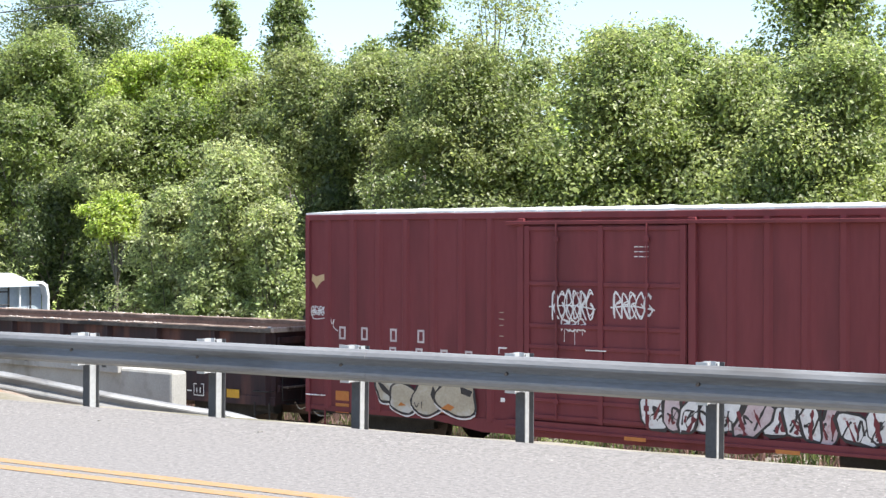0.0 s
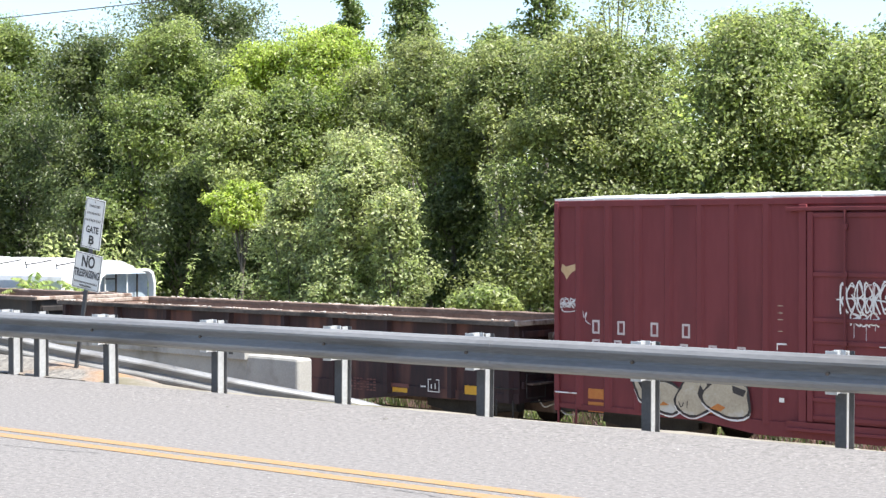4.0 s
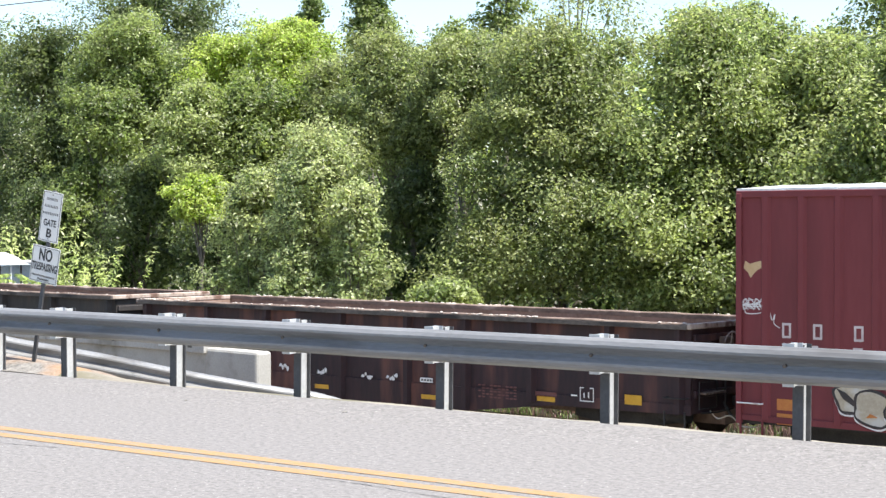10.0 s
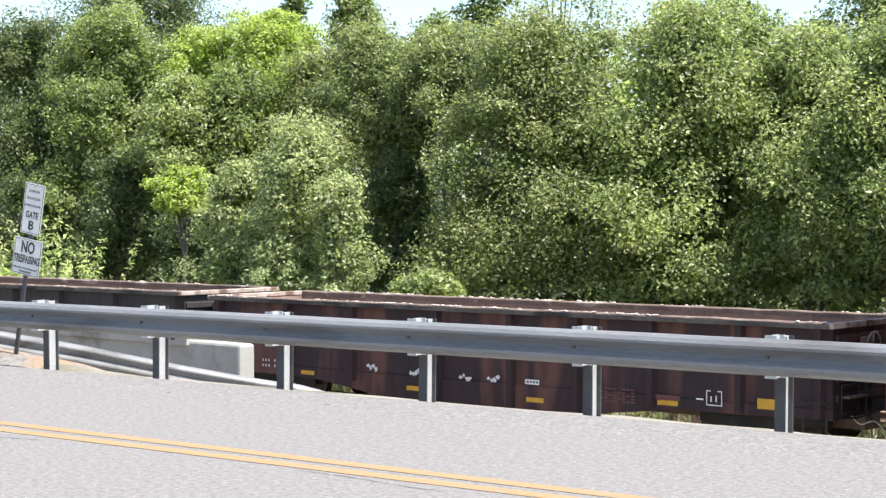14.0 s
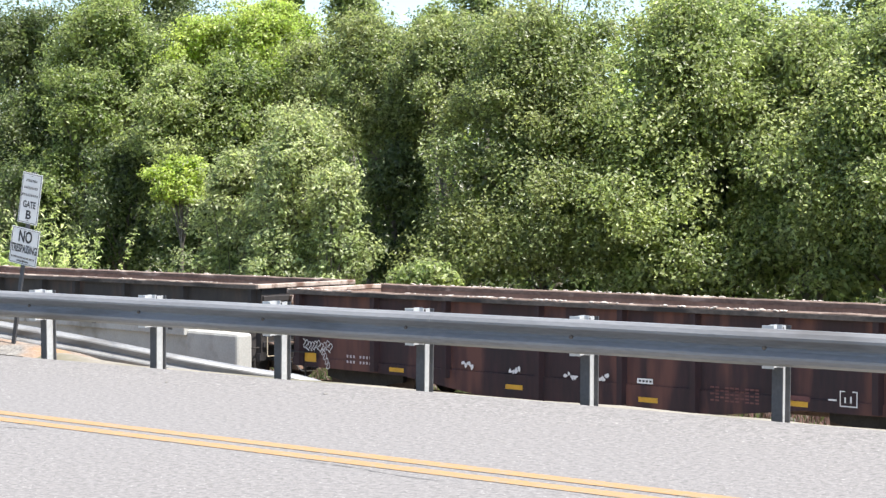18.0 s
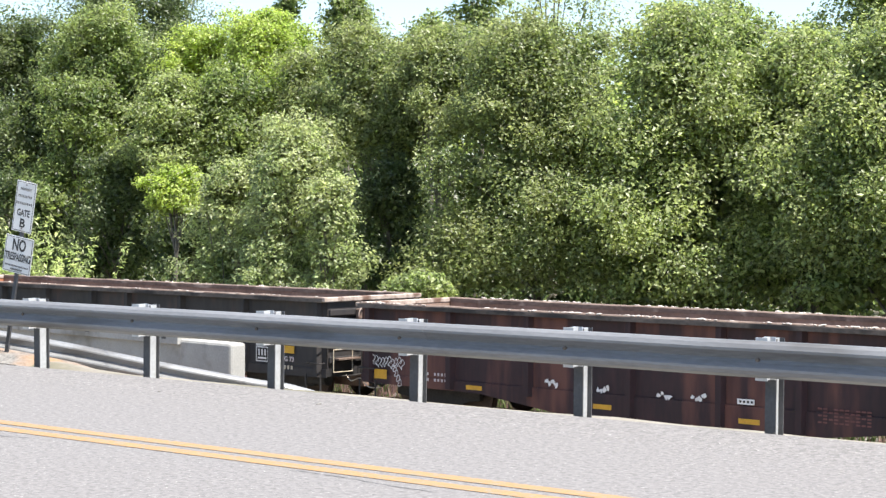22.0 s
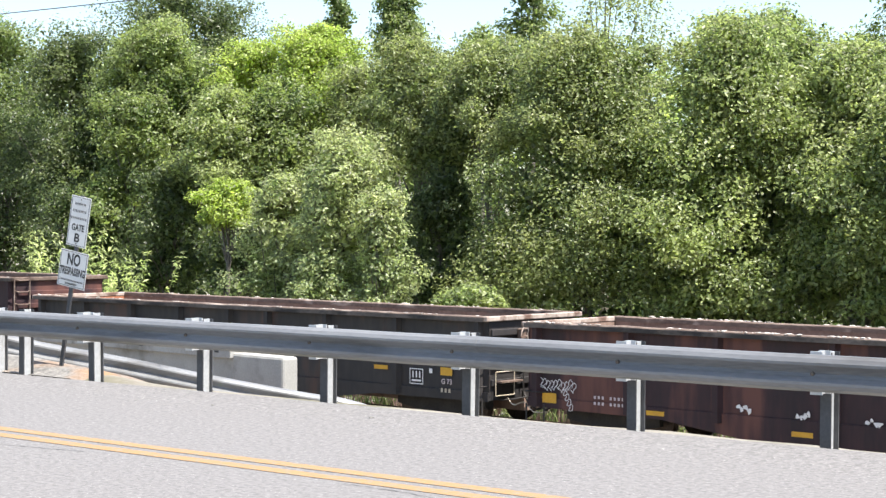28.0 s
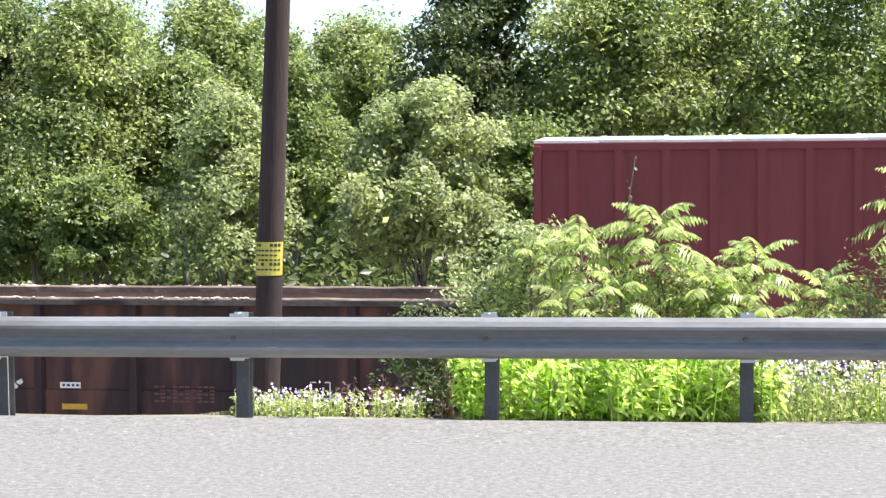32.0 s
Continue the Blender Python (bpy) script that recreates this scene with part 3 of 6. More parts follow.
def build_boxcar():
    car = group_thing("boxcar", "maroon high-cube steel boxcar with spray-painted tags, rolling on the track", "boxcar", "train cars")
    L, S = BOX_L, -1.6               # near side at y = S
    ox = -L / 2                      # s along the side from the trailing end: x = ox + s
    zs, ze = 0.87, 5.10

    def X(s):
        return ox + s
    # side sheets, ends, floor
    for name, y0, y1 in (("side_wall", S, S + 0.04), ("side_wall", -S - 0.04, -S)):
        bm = bm_new()
        box(bm, (ox, y0, 1.0), (ox + L, y1, ze))
        part(name, bm, M["maroon"], car)
    for x0, x1 in ((ox + 0.002, ox + 0.06), (ox + L - 0.06, ox + L - 0.002)):
        bm = bm_new()
        box(bm, (x0, S + 0.04, 1.0), (x1, -S - 0.04, ze))
        part("end_wall", bm, M["maroon"], car)
        for k in range(9):
            z = 1.2 + k * 0.44
            xa = x0 - 0.05 if x0 < 0 else x1
            bm = bm_new()
            box(bm, (xa, S + 0.15, z), (xa + 0.05, -S - 0.15, z + 0.2), 0.02)
            part("end_rib", bm, M["maroon"], car)
    bm = bm_new()
    box(bm, (ox, S + 0.05, 0.9), (ox + L, -S - 0.05, 1.05))
    box(bm, (ox + 0.2, -0.3, 0.78), (ox + L - 0.2, 0.3, 0.9))
    part("underframe", bm, M["black_steel"], car)
    # side sills, deeper between the trucks
    for sgn in (1, -1):
        y = S * sgn
        lo, hi = sorted((y - 0.03 * sgn, y + 0.05 * sgn)) if sgn > 0 else sorted((y - 0.05, y + 0.03))
        bm = bm_new()
        prism(bm, [(ox, 1.06), (ox, 0.97), (ox + 0.7, 0.95), (ox + 3.4, 0.95), (ox + 4.6, 0.79), (ox + L - 4.6, 0.79), (ox + L - 3.4, 0.95), (ox + L - 0.7, 0.95), (ox + L, 0.97),
                   (ox + L, 1.06)], 1, lo, hi)
        part("side_sill", bm, M["maroon"], car)
        bm = bm_new()
        lo, hi = sorted((y - 0.05 * sgn, y + 0.03 * sgn))
        box(bm, (ox, lo, ze - 0.10), (ox + L, hi, ze + 0.02), 0.01)
        part("top_chord", bm, M["maroon"], car)
    # posts on the near and far sides
    bm = bm_new()
    prism(bm, [(-0.095, 0.0), (-0.050, -0.050), (0.050, -0.050), (0.095, 0.0)], 2, 1.0, ze - 0.09)
    rib = part("side_post", bm, M["maroon"], car)
    first = True
    ss = [0.58 + 0.70 * i for i in range(7)] + [L - 0.58 - 0.70 * i for i in range(7)]
    for s in ss:
        for m in (pose(X(s), S, 0), pose(X(s), -S, 0, 0, 0, 180)):
            if first:
                rib.matrix_basis = m
                first = False
            else:
                share(rib, m)
    bm = bm_new()
    box(bm, (-0.05, -0.06, 0.9), (0.06, 0.02, ze - 0.02), 0.012)
    cp = part("corner_post", bm, M["maroon"], car)
    cp.matrix_basis = pose(ox + 0.05, S, 0)
    for m in (pose(ox + L - 0.05, S, 0, 0, 0, 0), pose(ox + 0.05, -S, 0, 0, 0, 180), pose(ox + L - 0.05, -S, 0, 0, 0, 180)):
        share(cp, m)
    # door with its frame, rails and bars
    for sgn in (1, -1):
        rot = Matrix() if sgn > 0 else pose(0, 0, 0, 0, 0, 180)
        bm = bm_new()
        box(bm, (X(5.66), S - 0.085, 1.12), (X(9.14), S - 0.03, 4.86), 0.01)
        door = part("door", bm, M["maroon"], car)
        door.matrix_basis = rot
        for s in (5.72, 7.36, 9.08):
            bm = bm_new()
            box(bm, (X(s) - 0.055, S - 0.13, 1.12), (X(s) + 0.055, S - 0.085, 4.86), 0.01)
            part("door_stile", bm, M["maroon"], door)
        for z in (1.20, 1.52, 1.86, 2.54, 2.94, 3.75, 4.80):
            bm = bm_new()
            box(bm, (X(5.7), S - 0.118, z - 0.04), (X(9.1), S - 0.085, z + 0.04), 0.01)
            part("door_rail", bm, M["maroon"], door)
        for s in (6.4, 8.35):
            bm = bm_new()
            tube(bm, (X(s), S - 0.14, 1.15), (X(s), S - 0.14, 4.9), 0.020, None, 8)
            part("locking_bar", bm, M["maroon"], door)
            for z in (1.5, 2.54, 3.75, 4.6):
                bm = bm_new()
                box(bm, (X(s) - 0.05, S - 0.16, z - 0.05), (X(s) + 0.05, S - 0.11, z + 0.05), 0.01)
                part("bar_guide", bm, M["maroon"], door)
        bm = bm_new()
        box(bm, (X(5.48), S - 0.10, 0.95), (X(5.63), S, ze - 0.1), 0.01)
        o = part("door_post", bm, M["maroon"], car)
        o.matrix_basis = rot
        share(o, rot @ pose(3.69, 0, 0))
        bm = bm_new()
        box(bm, (X(5.25), S - 0.16, 0.93), (X(12.9), S, 0.99), 0.008)
        box(bm, (X(5.25), S - 0.12, 0.99), (X(12.9), S - 0.09, 1.10))
        box(bm, (X(5.25), S - 0.15, 4.88), (X(13.0), S, 4.95), 0.008)
        o = part("door_track", bm, M["maroon"], car)
        o.matrix_basis = rot
    # roof of pressed panels, each with a standing seam
    bm = bm_new()
    w = L / 15
    prism(bm, [(S - 0.03, ze + 0.02), (S - 0.03, ze + 0.06), (0, ze + 0.15), (-S + 0.03, ze + 0.06), (-S + 0.03, ze + 0.02)], 0, 0.0, w - 0.06)
    prism(bm, [(S - 0.04, ze + 0.02), (S - 0.035, ze + 0.068), (0, ze + 0.165), (-S + 0.035, ze + 0.068), (-S + 0.04, ze + 0.02)], 0, w - 0.062, w)
    panel = part("roof_panel", bm, M["roof_white"], car, "bare galvanised roof panel bright in the sun")
    panel.location.x = ox
    for i in range(1, 15):
        share(panel, pose(ox + w * i, 0, 0.006 * (i % 2)))
    # end platforms, steps and grab irons
    for s0, s1 in ((0.05, 0.55), (L - 0.55, L - 0.05)):
        for z in (1.28, 1.72, 2.15):
            bm = bm_new()
            for a, b in (((X(s0), S, z), (X(s0), S - 0.09, z)), ((X(s0), S - 0.09, z), (X(s1), S - 0.09, z)), ((X(s1), S - 0.09, z), (X(s1), S, z))):
                tube(bm, a, b, 0.014, None, 6)
            part("grab_iron", bm, M["white_paint"], car)
        bm = bm_new()
        for a, b in (((X(s0 + 0.03), S - 0.02, 1.0), (X(s0 + 0.03), S - 0.02, 0.55)), ((X(s0 + 0.03), S - 0.02, 0.55), (X(s1 - 0.03), S - 0.02, 0.55)),
                     ((X(s1 - 0.03), S - 0.02, 0.55), (X(s1 - 0.03), S - 0.02, 1.0))):
            tube(bm, a, b, 0.022, None, 8)
        part("sill_step", bm, M["maroon"], car)
    # painted marks: four large letter blocks, the six figures below as plain bars
    y = S - 0.004
    th = 0.042

    # reporting mark and number as plain hollow blocks
    def hollow(name, s0, s1, z0, z1, t, label):
        marks(name, car, M["faded_white"], [(X(s0), X(s0 + t), z0, z1), (X(s1 - t), X(s1), z0, z1), (X(s0 + t), X(s1 - t), z0, z0 + t), (X(s0 + t), X(s1 - t), z1 - t, z1)], y, label, True)
    for q in (0.90, 1.50, 2.27, 2.98):
        hollow("letter_block", q, q + 0.175, 2.485, 2.755, 0.042, "plain white block in place of a letter")
    for q in (0.90, 1.42, 2.25, 2.93, 3.56, 4.17):
        hollow("number_block", q, q + 0.18, 2.11, 2.375, 0.042, "plain white block in place of a figure")
    marks("data_bar", car, M["spray_tan"], [(X(5.07), X(5.17), z, z + 0.014) for z in (3.16, 3.03, 2.91, 2.70)], S - 0.104, "short white stencil bars")
    marks("stencil_bar", car, M["white_paint"], [(X(8.06 + 0.11 * j), X(8.14 + 0.11 * j), z, z + 0.017) for z in (4.27, 4.36, 4.45) for j in range(3)], S - 0.0865, "small white stencil bars")
    marks("stencil_bar", car, M["white_paint"], [(X(5.1), X(5.2), 1.42, 1.50), (X(5.05), X(5.25), 2.46, 2.49), (X(5.05), X(5.07), 2.36, 2.46)], S - 0.104)
    marks("lube_plate", car, M["white_paint"], [(X(7.05), X(7.5), 2.50, 2.52)], S - 0.1345)
    for r in ((0.80, 1.17, 1.19, 1.39), (0.80, 1.17, 0.93, 1.13)):
        marks("reflector_panel", car, M["orange"], [(X(r[0]), X(r[1]), r[2], r[3])], y, "faded orange panel")
    for s in (3.35, 7.9, 10.9, 13.4):
        marks("reflector_strip", car, M["orange"], [(X(s), X(s + 0.45), 1.10 if s < 5 else 0.885, 1.19 if s < 5 else 0.955)], y - 0.03 if s < 5 else S - 0.166, "orange reflective strip")
    # tan primer patch of an uneven outline
    bm = bm_new()
    outline = [(0.16, 3.86), (0.26, 3.80), (0.36, 3.83), (0.50, 3.86), (0.60, 3.78), (0.52, 3.74), (0.42, 3.70), (0.33, 3.62), (0.27, 3.54), (0.22, 3.64), (0.13, 3.72)]
    bm.faces.new([bm.verts.new((X(a), y, b)) for a, b in outline])
    part("primer_patch", bm, M["peel"], car, "bare tan patch in the paint")
    return car


def graffiti(car):
    """Sprayed tags as plain strokes with no letters in them."""
    L = BOX_L
    ox, S = -L / 2, -1.6
    rng = random.Random(11)

    def scribble(s0, s1, z0, z1, n, slant=0.0):
        """Tangled loops, uprights and cross strokes that fill a field."""
        lines = []
        w, h = (s1 - s0) / n, z1 - z0
        for i in range(n):
            a = s0 + w * (i + 0.5)
            for k in range(2):
                p = [rng.uniform(-0.1, 0.1) for _ in range(8)]
                if rng.random() < 0.5:
                    pts = [(a + w * (0.45 + p[0]), z1 - h * (0.12 + p[1])), (a + w * p[2], z1 + h * p[3]), (a - w * (0.5 + p[4]), z0 + h * 0.55), (a - w * p[5], z0 + h * (0.05 + p[6])),
                           (a + w * (0.55 + p[7]), z0 + h * 0.35), (a + w * 0.1, z0 + h * (0.55 + p[2]))]
                else:
                    pts = [(a + w * (p[0] - 0.3), z0 + h * p[1]), (a + w * (p[2] - 0.2), z1 + h * p[3]), (a + w * (0.5 + p[4]), z0 + h * (0.7 + p[5])), (a - w * 0.1, z0 + h * (0.45 + p[6])),
                           (a + w * (0.6 + p[7]), z0 - h * 0.04)]
                lines.append([(ox + x + slant * (z - z0), z) for x, z in pts])
        lines.append([(ox + s0 - 0.04, z0 + h * 0.42), (ox + (s0 + s1) / 2, z0 + h * 0.5), (ox + s1 + 0.05, z0 + h * 0.36)])
        return lines
    yd = S - 0.0865
    strokes("spray_tag", car, M["spray_white"], scribble(6.28, 7.22, 3.10, 3.60, 6), 0.026, S - 0.1345, "white scrawled tag on the door")
    strokes("spray_tag", car, M["spray_white"], scribble(6.45, 7.00, 2.86, 3.08, 3), 0.024, yd, "white scrawled tag on the door")
    strokes("spray_tag", car, M["spray_white"], scribble(7.60, 8.44, 3.14, 3.58, 5), 0.026, yd, "white scrawled tag on the door")
    strokes("paint_drip", car, M["spray_white"], [[(ox + x, 2.9), (ox + x, 2.9 - d)] for x, d in ((6.55, 0.25), (6.78, 0.3), (6.95, 0.12), (8.0, 0.0))], 0.01, yd)
    strokes("spray_tag", car, M["spray_white"], scribble(0.10, 0.56, 2.98, 3.16, 4) + [[(ox + 0.06, 3.05), (ox + 0.35, 3.03), (ox + 0.6, 3.08), (ox + 0.62, 3.35)], [(ox + 0.15, 3.0), (ox + 0.2, 2.9), (ox + 0.5, 2.93), (ox + 0.6, 3.1)]],
            0.016, S - 0.0045, "thin white scrawled tag")
    strokes("spray_tag", car, M["spray_white"], [[(ox + 0.66, 2.95), (ox + 0.70, 2.80), (ox + 0.76, 2.9), (ox + 0.74, 2.74), (ox + 0.86, 2.66)]], 0.016, S - 0.0045)

    # rounded tan piece over the left truck: four overlapping bodies, outlined in black above and white below
    def body(c, rx, rz, ph, n=26):
        return [(ox + c[0] + rx * (1 + 0.16 * math.sin(3 * u + ph)) * math.cos(u), c[1] + rz * (1 + 0.12 * math.sin(2 * u + 2 * ph)) * math.sin(u)) for u in [2 * math.pi * i / n for i in range(n)]]
    for i, (c, rx, rz, ph) in enumerate((((2.28, 1.50), 0.36, 0.28, 0.4), ((2.68, 1.34), 0.42, 0.30, 1.7), ((3.30, 1.40), 0.42, 0.36, 3.0), ((4.02, 1.42), 0.50, 0.38, 4.4))):
        ring = body(c, rx, rz, ph)
        bm = bm_new()
        bm.faces.new([bm.verts.new((x, S - 0.057 - 0.002 * i, z)) for x, z in ring])
        part("spray_fill", bm, M["spray_tan"], car, "beige sprayed rounded shape")
        bm = bm_new()
        ribbon(bm, ring + ring[:1], 0.045, S - 0.0575 - 0.002 * i, 0.2, rng)
        part("spray_outline", bm, M["spray_black"], car)
        low = [(x, z - 0.045) for x, z in ring[13:] + ring[:1]]
        bm = bm_new()
        ribbon(bm, low, 0.030, S - 0.0565 - 0.002 * i, 0.2, rng)
        part("spray_outline", bm, M["spray_white"], car)
    for k in ([(1.98, 1.66), (2.14, 1.60), (2.36, 1.42), (2.30, 1.36), (2.10, 1.48)], [(4.10, 1.66), (4.40, 1.58), (4.34, 1.46), (4.12, 1.52)], [(3.42, 1.64), (3.50, 1.50), (3.42, 1.34), (3.36, 1.46)]):
        bm = bm_new()
        bm.faces.new([bm.verts.new((ox + a, S - 0.0665, b)) for a, b in k])
        part("spray_fill", bm, M["spray_black"], car, "black sprayed wedge")
    for k in ([(3.62, 1.20), (3.86, 1.16), (3.96, 1.24), (3.80, 1.30)], [(2.52, 1.18), (2.74, 1.20), (2.60, 1.26)]):
        bm = bm_new()
        bm.faces.new([bm.verts.new((ox + a, S - 0.0670, b)) for a, b in k])
        part("spray_fill", bm, M["orange"], car, "dull orange sprayed patch")
    strokes("spray_tag", car, M["spray_black"], [[(ox + 2.95, 1.28), (ox + 3.0, 1.18), (ox + 3.06, 1.27)], [(ox + 3.14, 1.30), (ox + 3.13, 1.17)]], 0.018, S - 0.069)

    # long piece along the right half: packed white and pinkish shapes, black contours, a ragged faded upper edge
    def depth(x):
        return S - 0.137 if x < 9.15 else S - 0.107 if x < 9.4 else S - 0.053
    x, k = 8.25, 0
    while x < 13.7:
        w = rng.uniform(0.34, 0.62)
        z0, z1 = rng.uniform(1.04, 1.14), rng.uniform(1.62, 1.86)
        sl = rng.uniform(-0.18, 0.18)
        n = 11
        ring = []
        for i in range(n):
            u = 2 * math.pi * i / n
            p = (abs(math.cos(u)) ** 0.6 * math.copysign(1, math.cos(u)), abs(math.sin(u)) ** 0.6 * math.copysign(1, math.sin(u)))
            ring.append((ox + x + w / 2 + p[0] * w * 0.56 * rng.uniform(0.75, 1.15) + sl * p[1], (z0 + z1) / 2 + p[1] * (z1 - z0) / 2 * rng.uniform(0.8, 1.12)))
        d = depth(x) - 0.0025 * (k % 3)
        bm = bm_new()
        bm.faces.new([bm.verts.new((p, d, q)) for p, q in ring])
        part("spray_fill", bm, M["spray_pink"] if k % 4 == 1 else M["spray_white"], car, "pinkish sprayed shape" if k % 4 == 1 else "white sprayed shape")
        bm = bm_new()
        ribbon(bm, ring + ring[:1], 0.052, d - 0.0008, 0.3, rng)
        for j in range(3):
            a0 = x + w * rng.uniform(0.05, 0.6)
            ln = [(a0, rng.uniform(1.15, 1.4)), (a0 + rng.uniform(-.1, .2), rng.uniform(1.3, 1.55)), (a0 + rng.uniform(0.05, .3), rng.uniform(1.2, 1.7))]
            ribbon(bm, [(ox + p, q) for p, q in curve_pts(ln, 5)], rng.uniform(0.022, 0.045), d - 0.0011 - 0.0003 * j, 0.3, rng)
        part("spray_outline", bm, M["spray_black"], car, "bold black sprayed contour")
        bm = bm_new()
        for j in range(2):
            a0 = x + w * rng.uniform(0.1, 0.8)
            ln = [(a0, rng.uniform(1.1, 1.3)), (a0 + rng.uniform(-.15, .15), rng.uniform(1.35, 1.7))]
            ribbon(bm, [(ox + p, q) for p, q in curve_pts(ln, 5)], rng.uniform(0.03, 0.07), d - 0.0020 - 0.0003 * j, 0.4, rng)
        part("spray_streak", bm, M["maroon"], car)
        for j in range(3):
            a0, b0, r0 = x + w * rng.random(), rng.uniform(1.8, 2.22 if x > 9.4 else 1.95), rng.uniform(0.06, 0.14)
            bm = bm_new()
            bm.faces.new([bm.verts.new((ox + a0 + r0 * rng.uniform(0.5, 1.3) * math.cos(2 * math.pi * i / 9), depth(a0) - 0.0001 * j, b0 + 0.7 * r0 * rng.uniform(0.4, 1.4) * math.sin(2 * math.pi * i / 9))) for i in range(9)])
            part("spray_fill", bm, M["spray_pink"] if j else M["faded_white"], car, "faded ragged sprayed patch")
        x += w * 0.86
        k += 1


def build_gondola(L, top, body, label, idx, seed, side_marks=True):
    """An open-topped steel gondola; near side at y = -1.6."""
    rng = random.Random(seed)
    car = group_thing("gondola", label, "gondola", "train cars")
    S = -1.6
    ox = -L / 2
    zb = 0.62
    wall_y = S + 0.14
    for sgn in (1, -1):
        rot = Matrix() if sgn > 0 else pose(0, 0, 0, 0, 0, 180)
        bm = bm_new()
        box(bm, (ox, wall_y, 1.0), (ox + L, wall_y + 0.03, top - 0.05))
        o = part("side_wall", bm, body, car)
        o.matrix_basis = rot
        # inner sheet, bare rust
        bm = bm_new()
        box(bm, (ox + 0.05, wall_y + 0.032, 1.1), (ox + L - 0.05, wall_y + 0.044, top - 0.06))
        o = part("side_lining", bm, M["rust"], car)
        o.matrix_basis = rot
        # deep fish-belly sill
        bm = bm_new()
        prism(bm, [(ox, 1.12), (ox, 0.93), (ox + 3.3, 0.90), (ox + 5.6, zb), (ox + L - 5.6, zb), (ox + L - 3.3, 0.90), (ox + L, 0.93), (ox + L, 1.12)], 1, wall_y - 0.03, wall_y)
        o = part("side_sill", bm, body, car)
        o.matrix_basis = rot
        # rim: a bulb section with a worn, dented top
        n = 40
        for (y0, y1, z0, z1, mat, nm) in ((S - 0.01, wall_y + 0.07, top - 0.11, top, M["rim"], "rim"),):
            bm = bm_new()
            rows = []
            for i in range(n + 1):
                x = ox + L * i / n
                dz, dy = 0.018 * noise.noise((x * 1.7, seed, 0)), 0.02 * noise.noise((x * 1.1, seed, 5))
                rows.append([bm.verts.new(v) for v in ((x, y0 + dy, z0), (x, y0 + dy, z1 - 0.02 + dz), (x, y0 + 0.02 + dy, z1 + dz), (x, y1 - 0.02 + dy, z1 + dz), (x, y1 + dy, z1 - 0.02 + dz), (x, y1 + dy, z0))])
            for a, b in zip(rows, rows[1:]):
                for j in range(6):
                    bm.faces.new((a[j], a[(j + 1) % 6], b[(j + 1) % 6], b[j]))
            bm.faces.new(rows[0])
            bm.faces.new(rows[-1])
            o = part(nm, bm, mat, car, "dented rim, paint worn to bare metal")
            o.matrix_basis = rot
            bm = bm_new()
            box(bm, (ox + 0.01, S - 0.034, top - 0.115), (ox + L - 0.01, S - 0.024, top - 0.032), 0.003)
            o = part("rim_strip", bm, M["rim_face"], car, "scuffed dark face of the rim")
            o.matrix_basis = rot
        # grit and torn flakes along the rim's crest
        bm = bm_new()
        for i in range(170 if idx == 1 else 70):
            x = ox + 0.1 + (L - 0.2) * rng.random()
            if noise.noise((x * 0.9, seed * 3.1, sgn)) < -0.05:
                continue
            r = bmesh.ops.create_icosphere(bm, subdivisions=1, radius=1.0)
            k = rng.uniform(0.010, 0.030)
            bmesh.ops.transform(bm, verts=r["verts"], matrix=pose(x, S + rng.uniform(-0.01, 0.05), top + 0.004, 0, rng.uniform(-15, 15), 0) @ Matrix.Diagonal((k * rng.uniform(1.2, 3.4), k, k * 0.7, 1)))
        o = part("rim_grit", bm, M["chip"], car, "bleached grit and torn flakes on the rim")
        o["kind"] = "stuff"
        o.matrix_basis = rot
        bm = bm_new()
        prism(bm, [(-0.10, 0.0), (-0.06, -0.13), (0.06, -0.13), (0.10, 0.0)], 2, zb + 0.03, top - 0.10)
        rib = part("side_post", bm, body, car)
        stations = {1: (0.25, 2.55, 4.6, 7.05, 9.05, 10.7, 12.45, 14.38, 16.0), 2: (0.25, 2.2, 4.2, 6.1, 8.0, 9.4, 11.4, 13.62, 16.0)}
        stations = stations[idx] if idx in stations else [0.25 + 1.75 * k for k in range(10)]
        m0 = len(stations)
        for i, s0 in enumerate(stations):
            x = ox + s0
            m = rot @ pose(x, wall_y, 0)
            if i in (0, 1, 2, m0 - 3, m0 - 2, m0 - 1):
                k = (top - 0.10 - 0.94) / (top - 0.10 - zb - 0.03)
                m = m @ pose(0, 0, (top - 0.10) * (1 - k)) @ Matrix.Diagonal((1, 1, k, 1))
            if i:
                share(rib, m)
            else:
                rib.matrix_basis = m
    for x0, x1, rx in ((ox, ox + 0.03, ox - 0.06), (ox + L - 0.03, ox + L, ox + L)):
        bm = bm_new()
        box(bm, (x0, wall_y, 0.95), (x1, -wall_y, top - 0.05))
        part("end_wall", bm, body, car)
        for z in (1.25, 1.6, 1.95, 2.3, 2.65, 3.0):
            if z < top - 0.2:
                bm = bm_new()
                box(bm, (rx, wall_y + 0.05, z), (rx + 0.06, -wall_y - 0.05, z + 0.14), 0.015)
                part("end_rib", bm, body, car)
        bm = bm_new()
        box(bm, (min(x0, rx) - 0.02, S - 0.01, top - 0.11), (max(x1, rx + 0.06) + 0.02, -S + 0.01, top - 0.002), 0.02)
        part("end_rim", bm, M["rim_pale"] if idx < 3 else M["rim"], car, "pale bare-metal end rim" if idx < 3 else "")
        bm = bm_new()
        xi = x1 + 0.001 if x0 < 0 else x0 - 0.013
        box(bm, (xi, wall_y + 0.05, 1.1), (xi + 0.012, -wall_y - 0.05, top - 0.12))
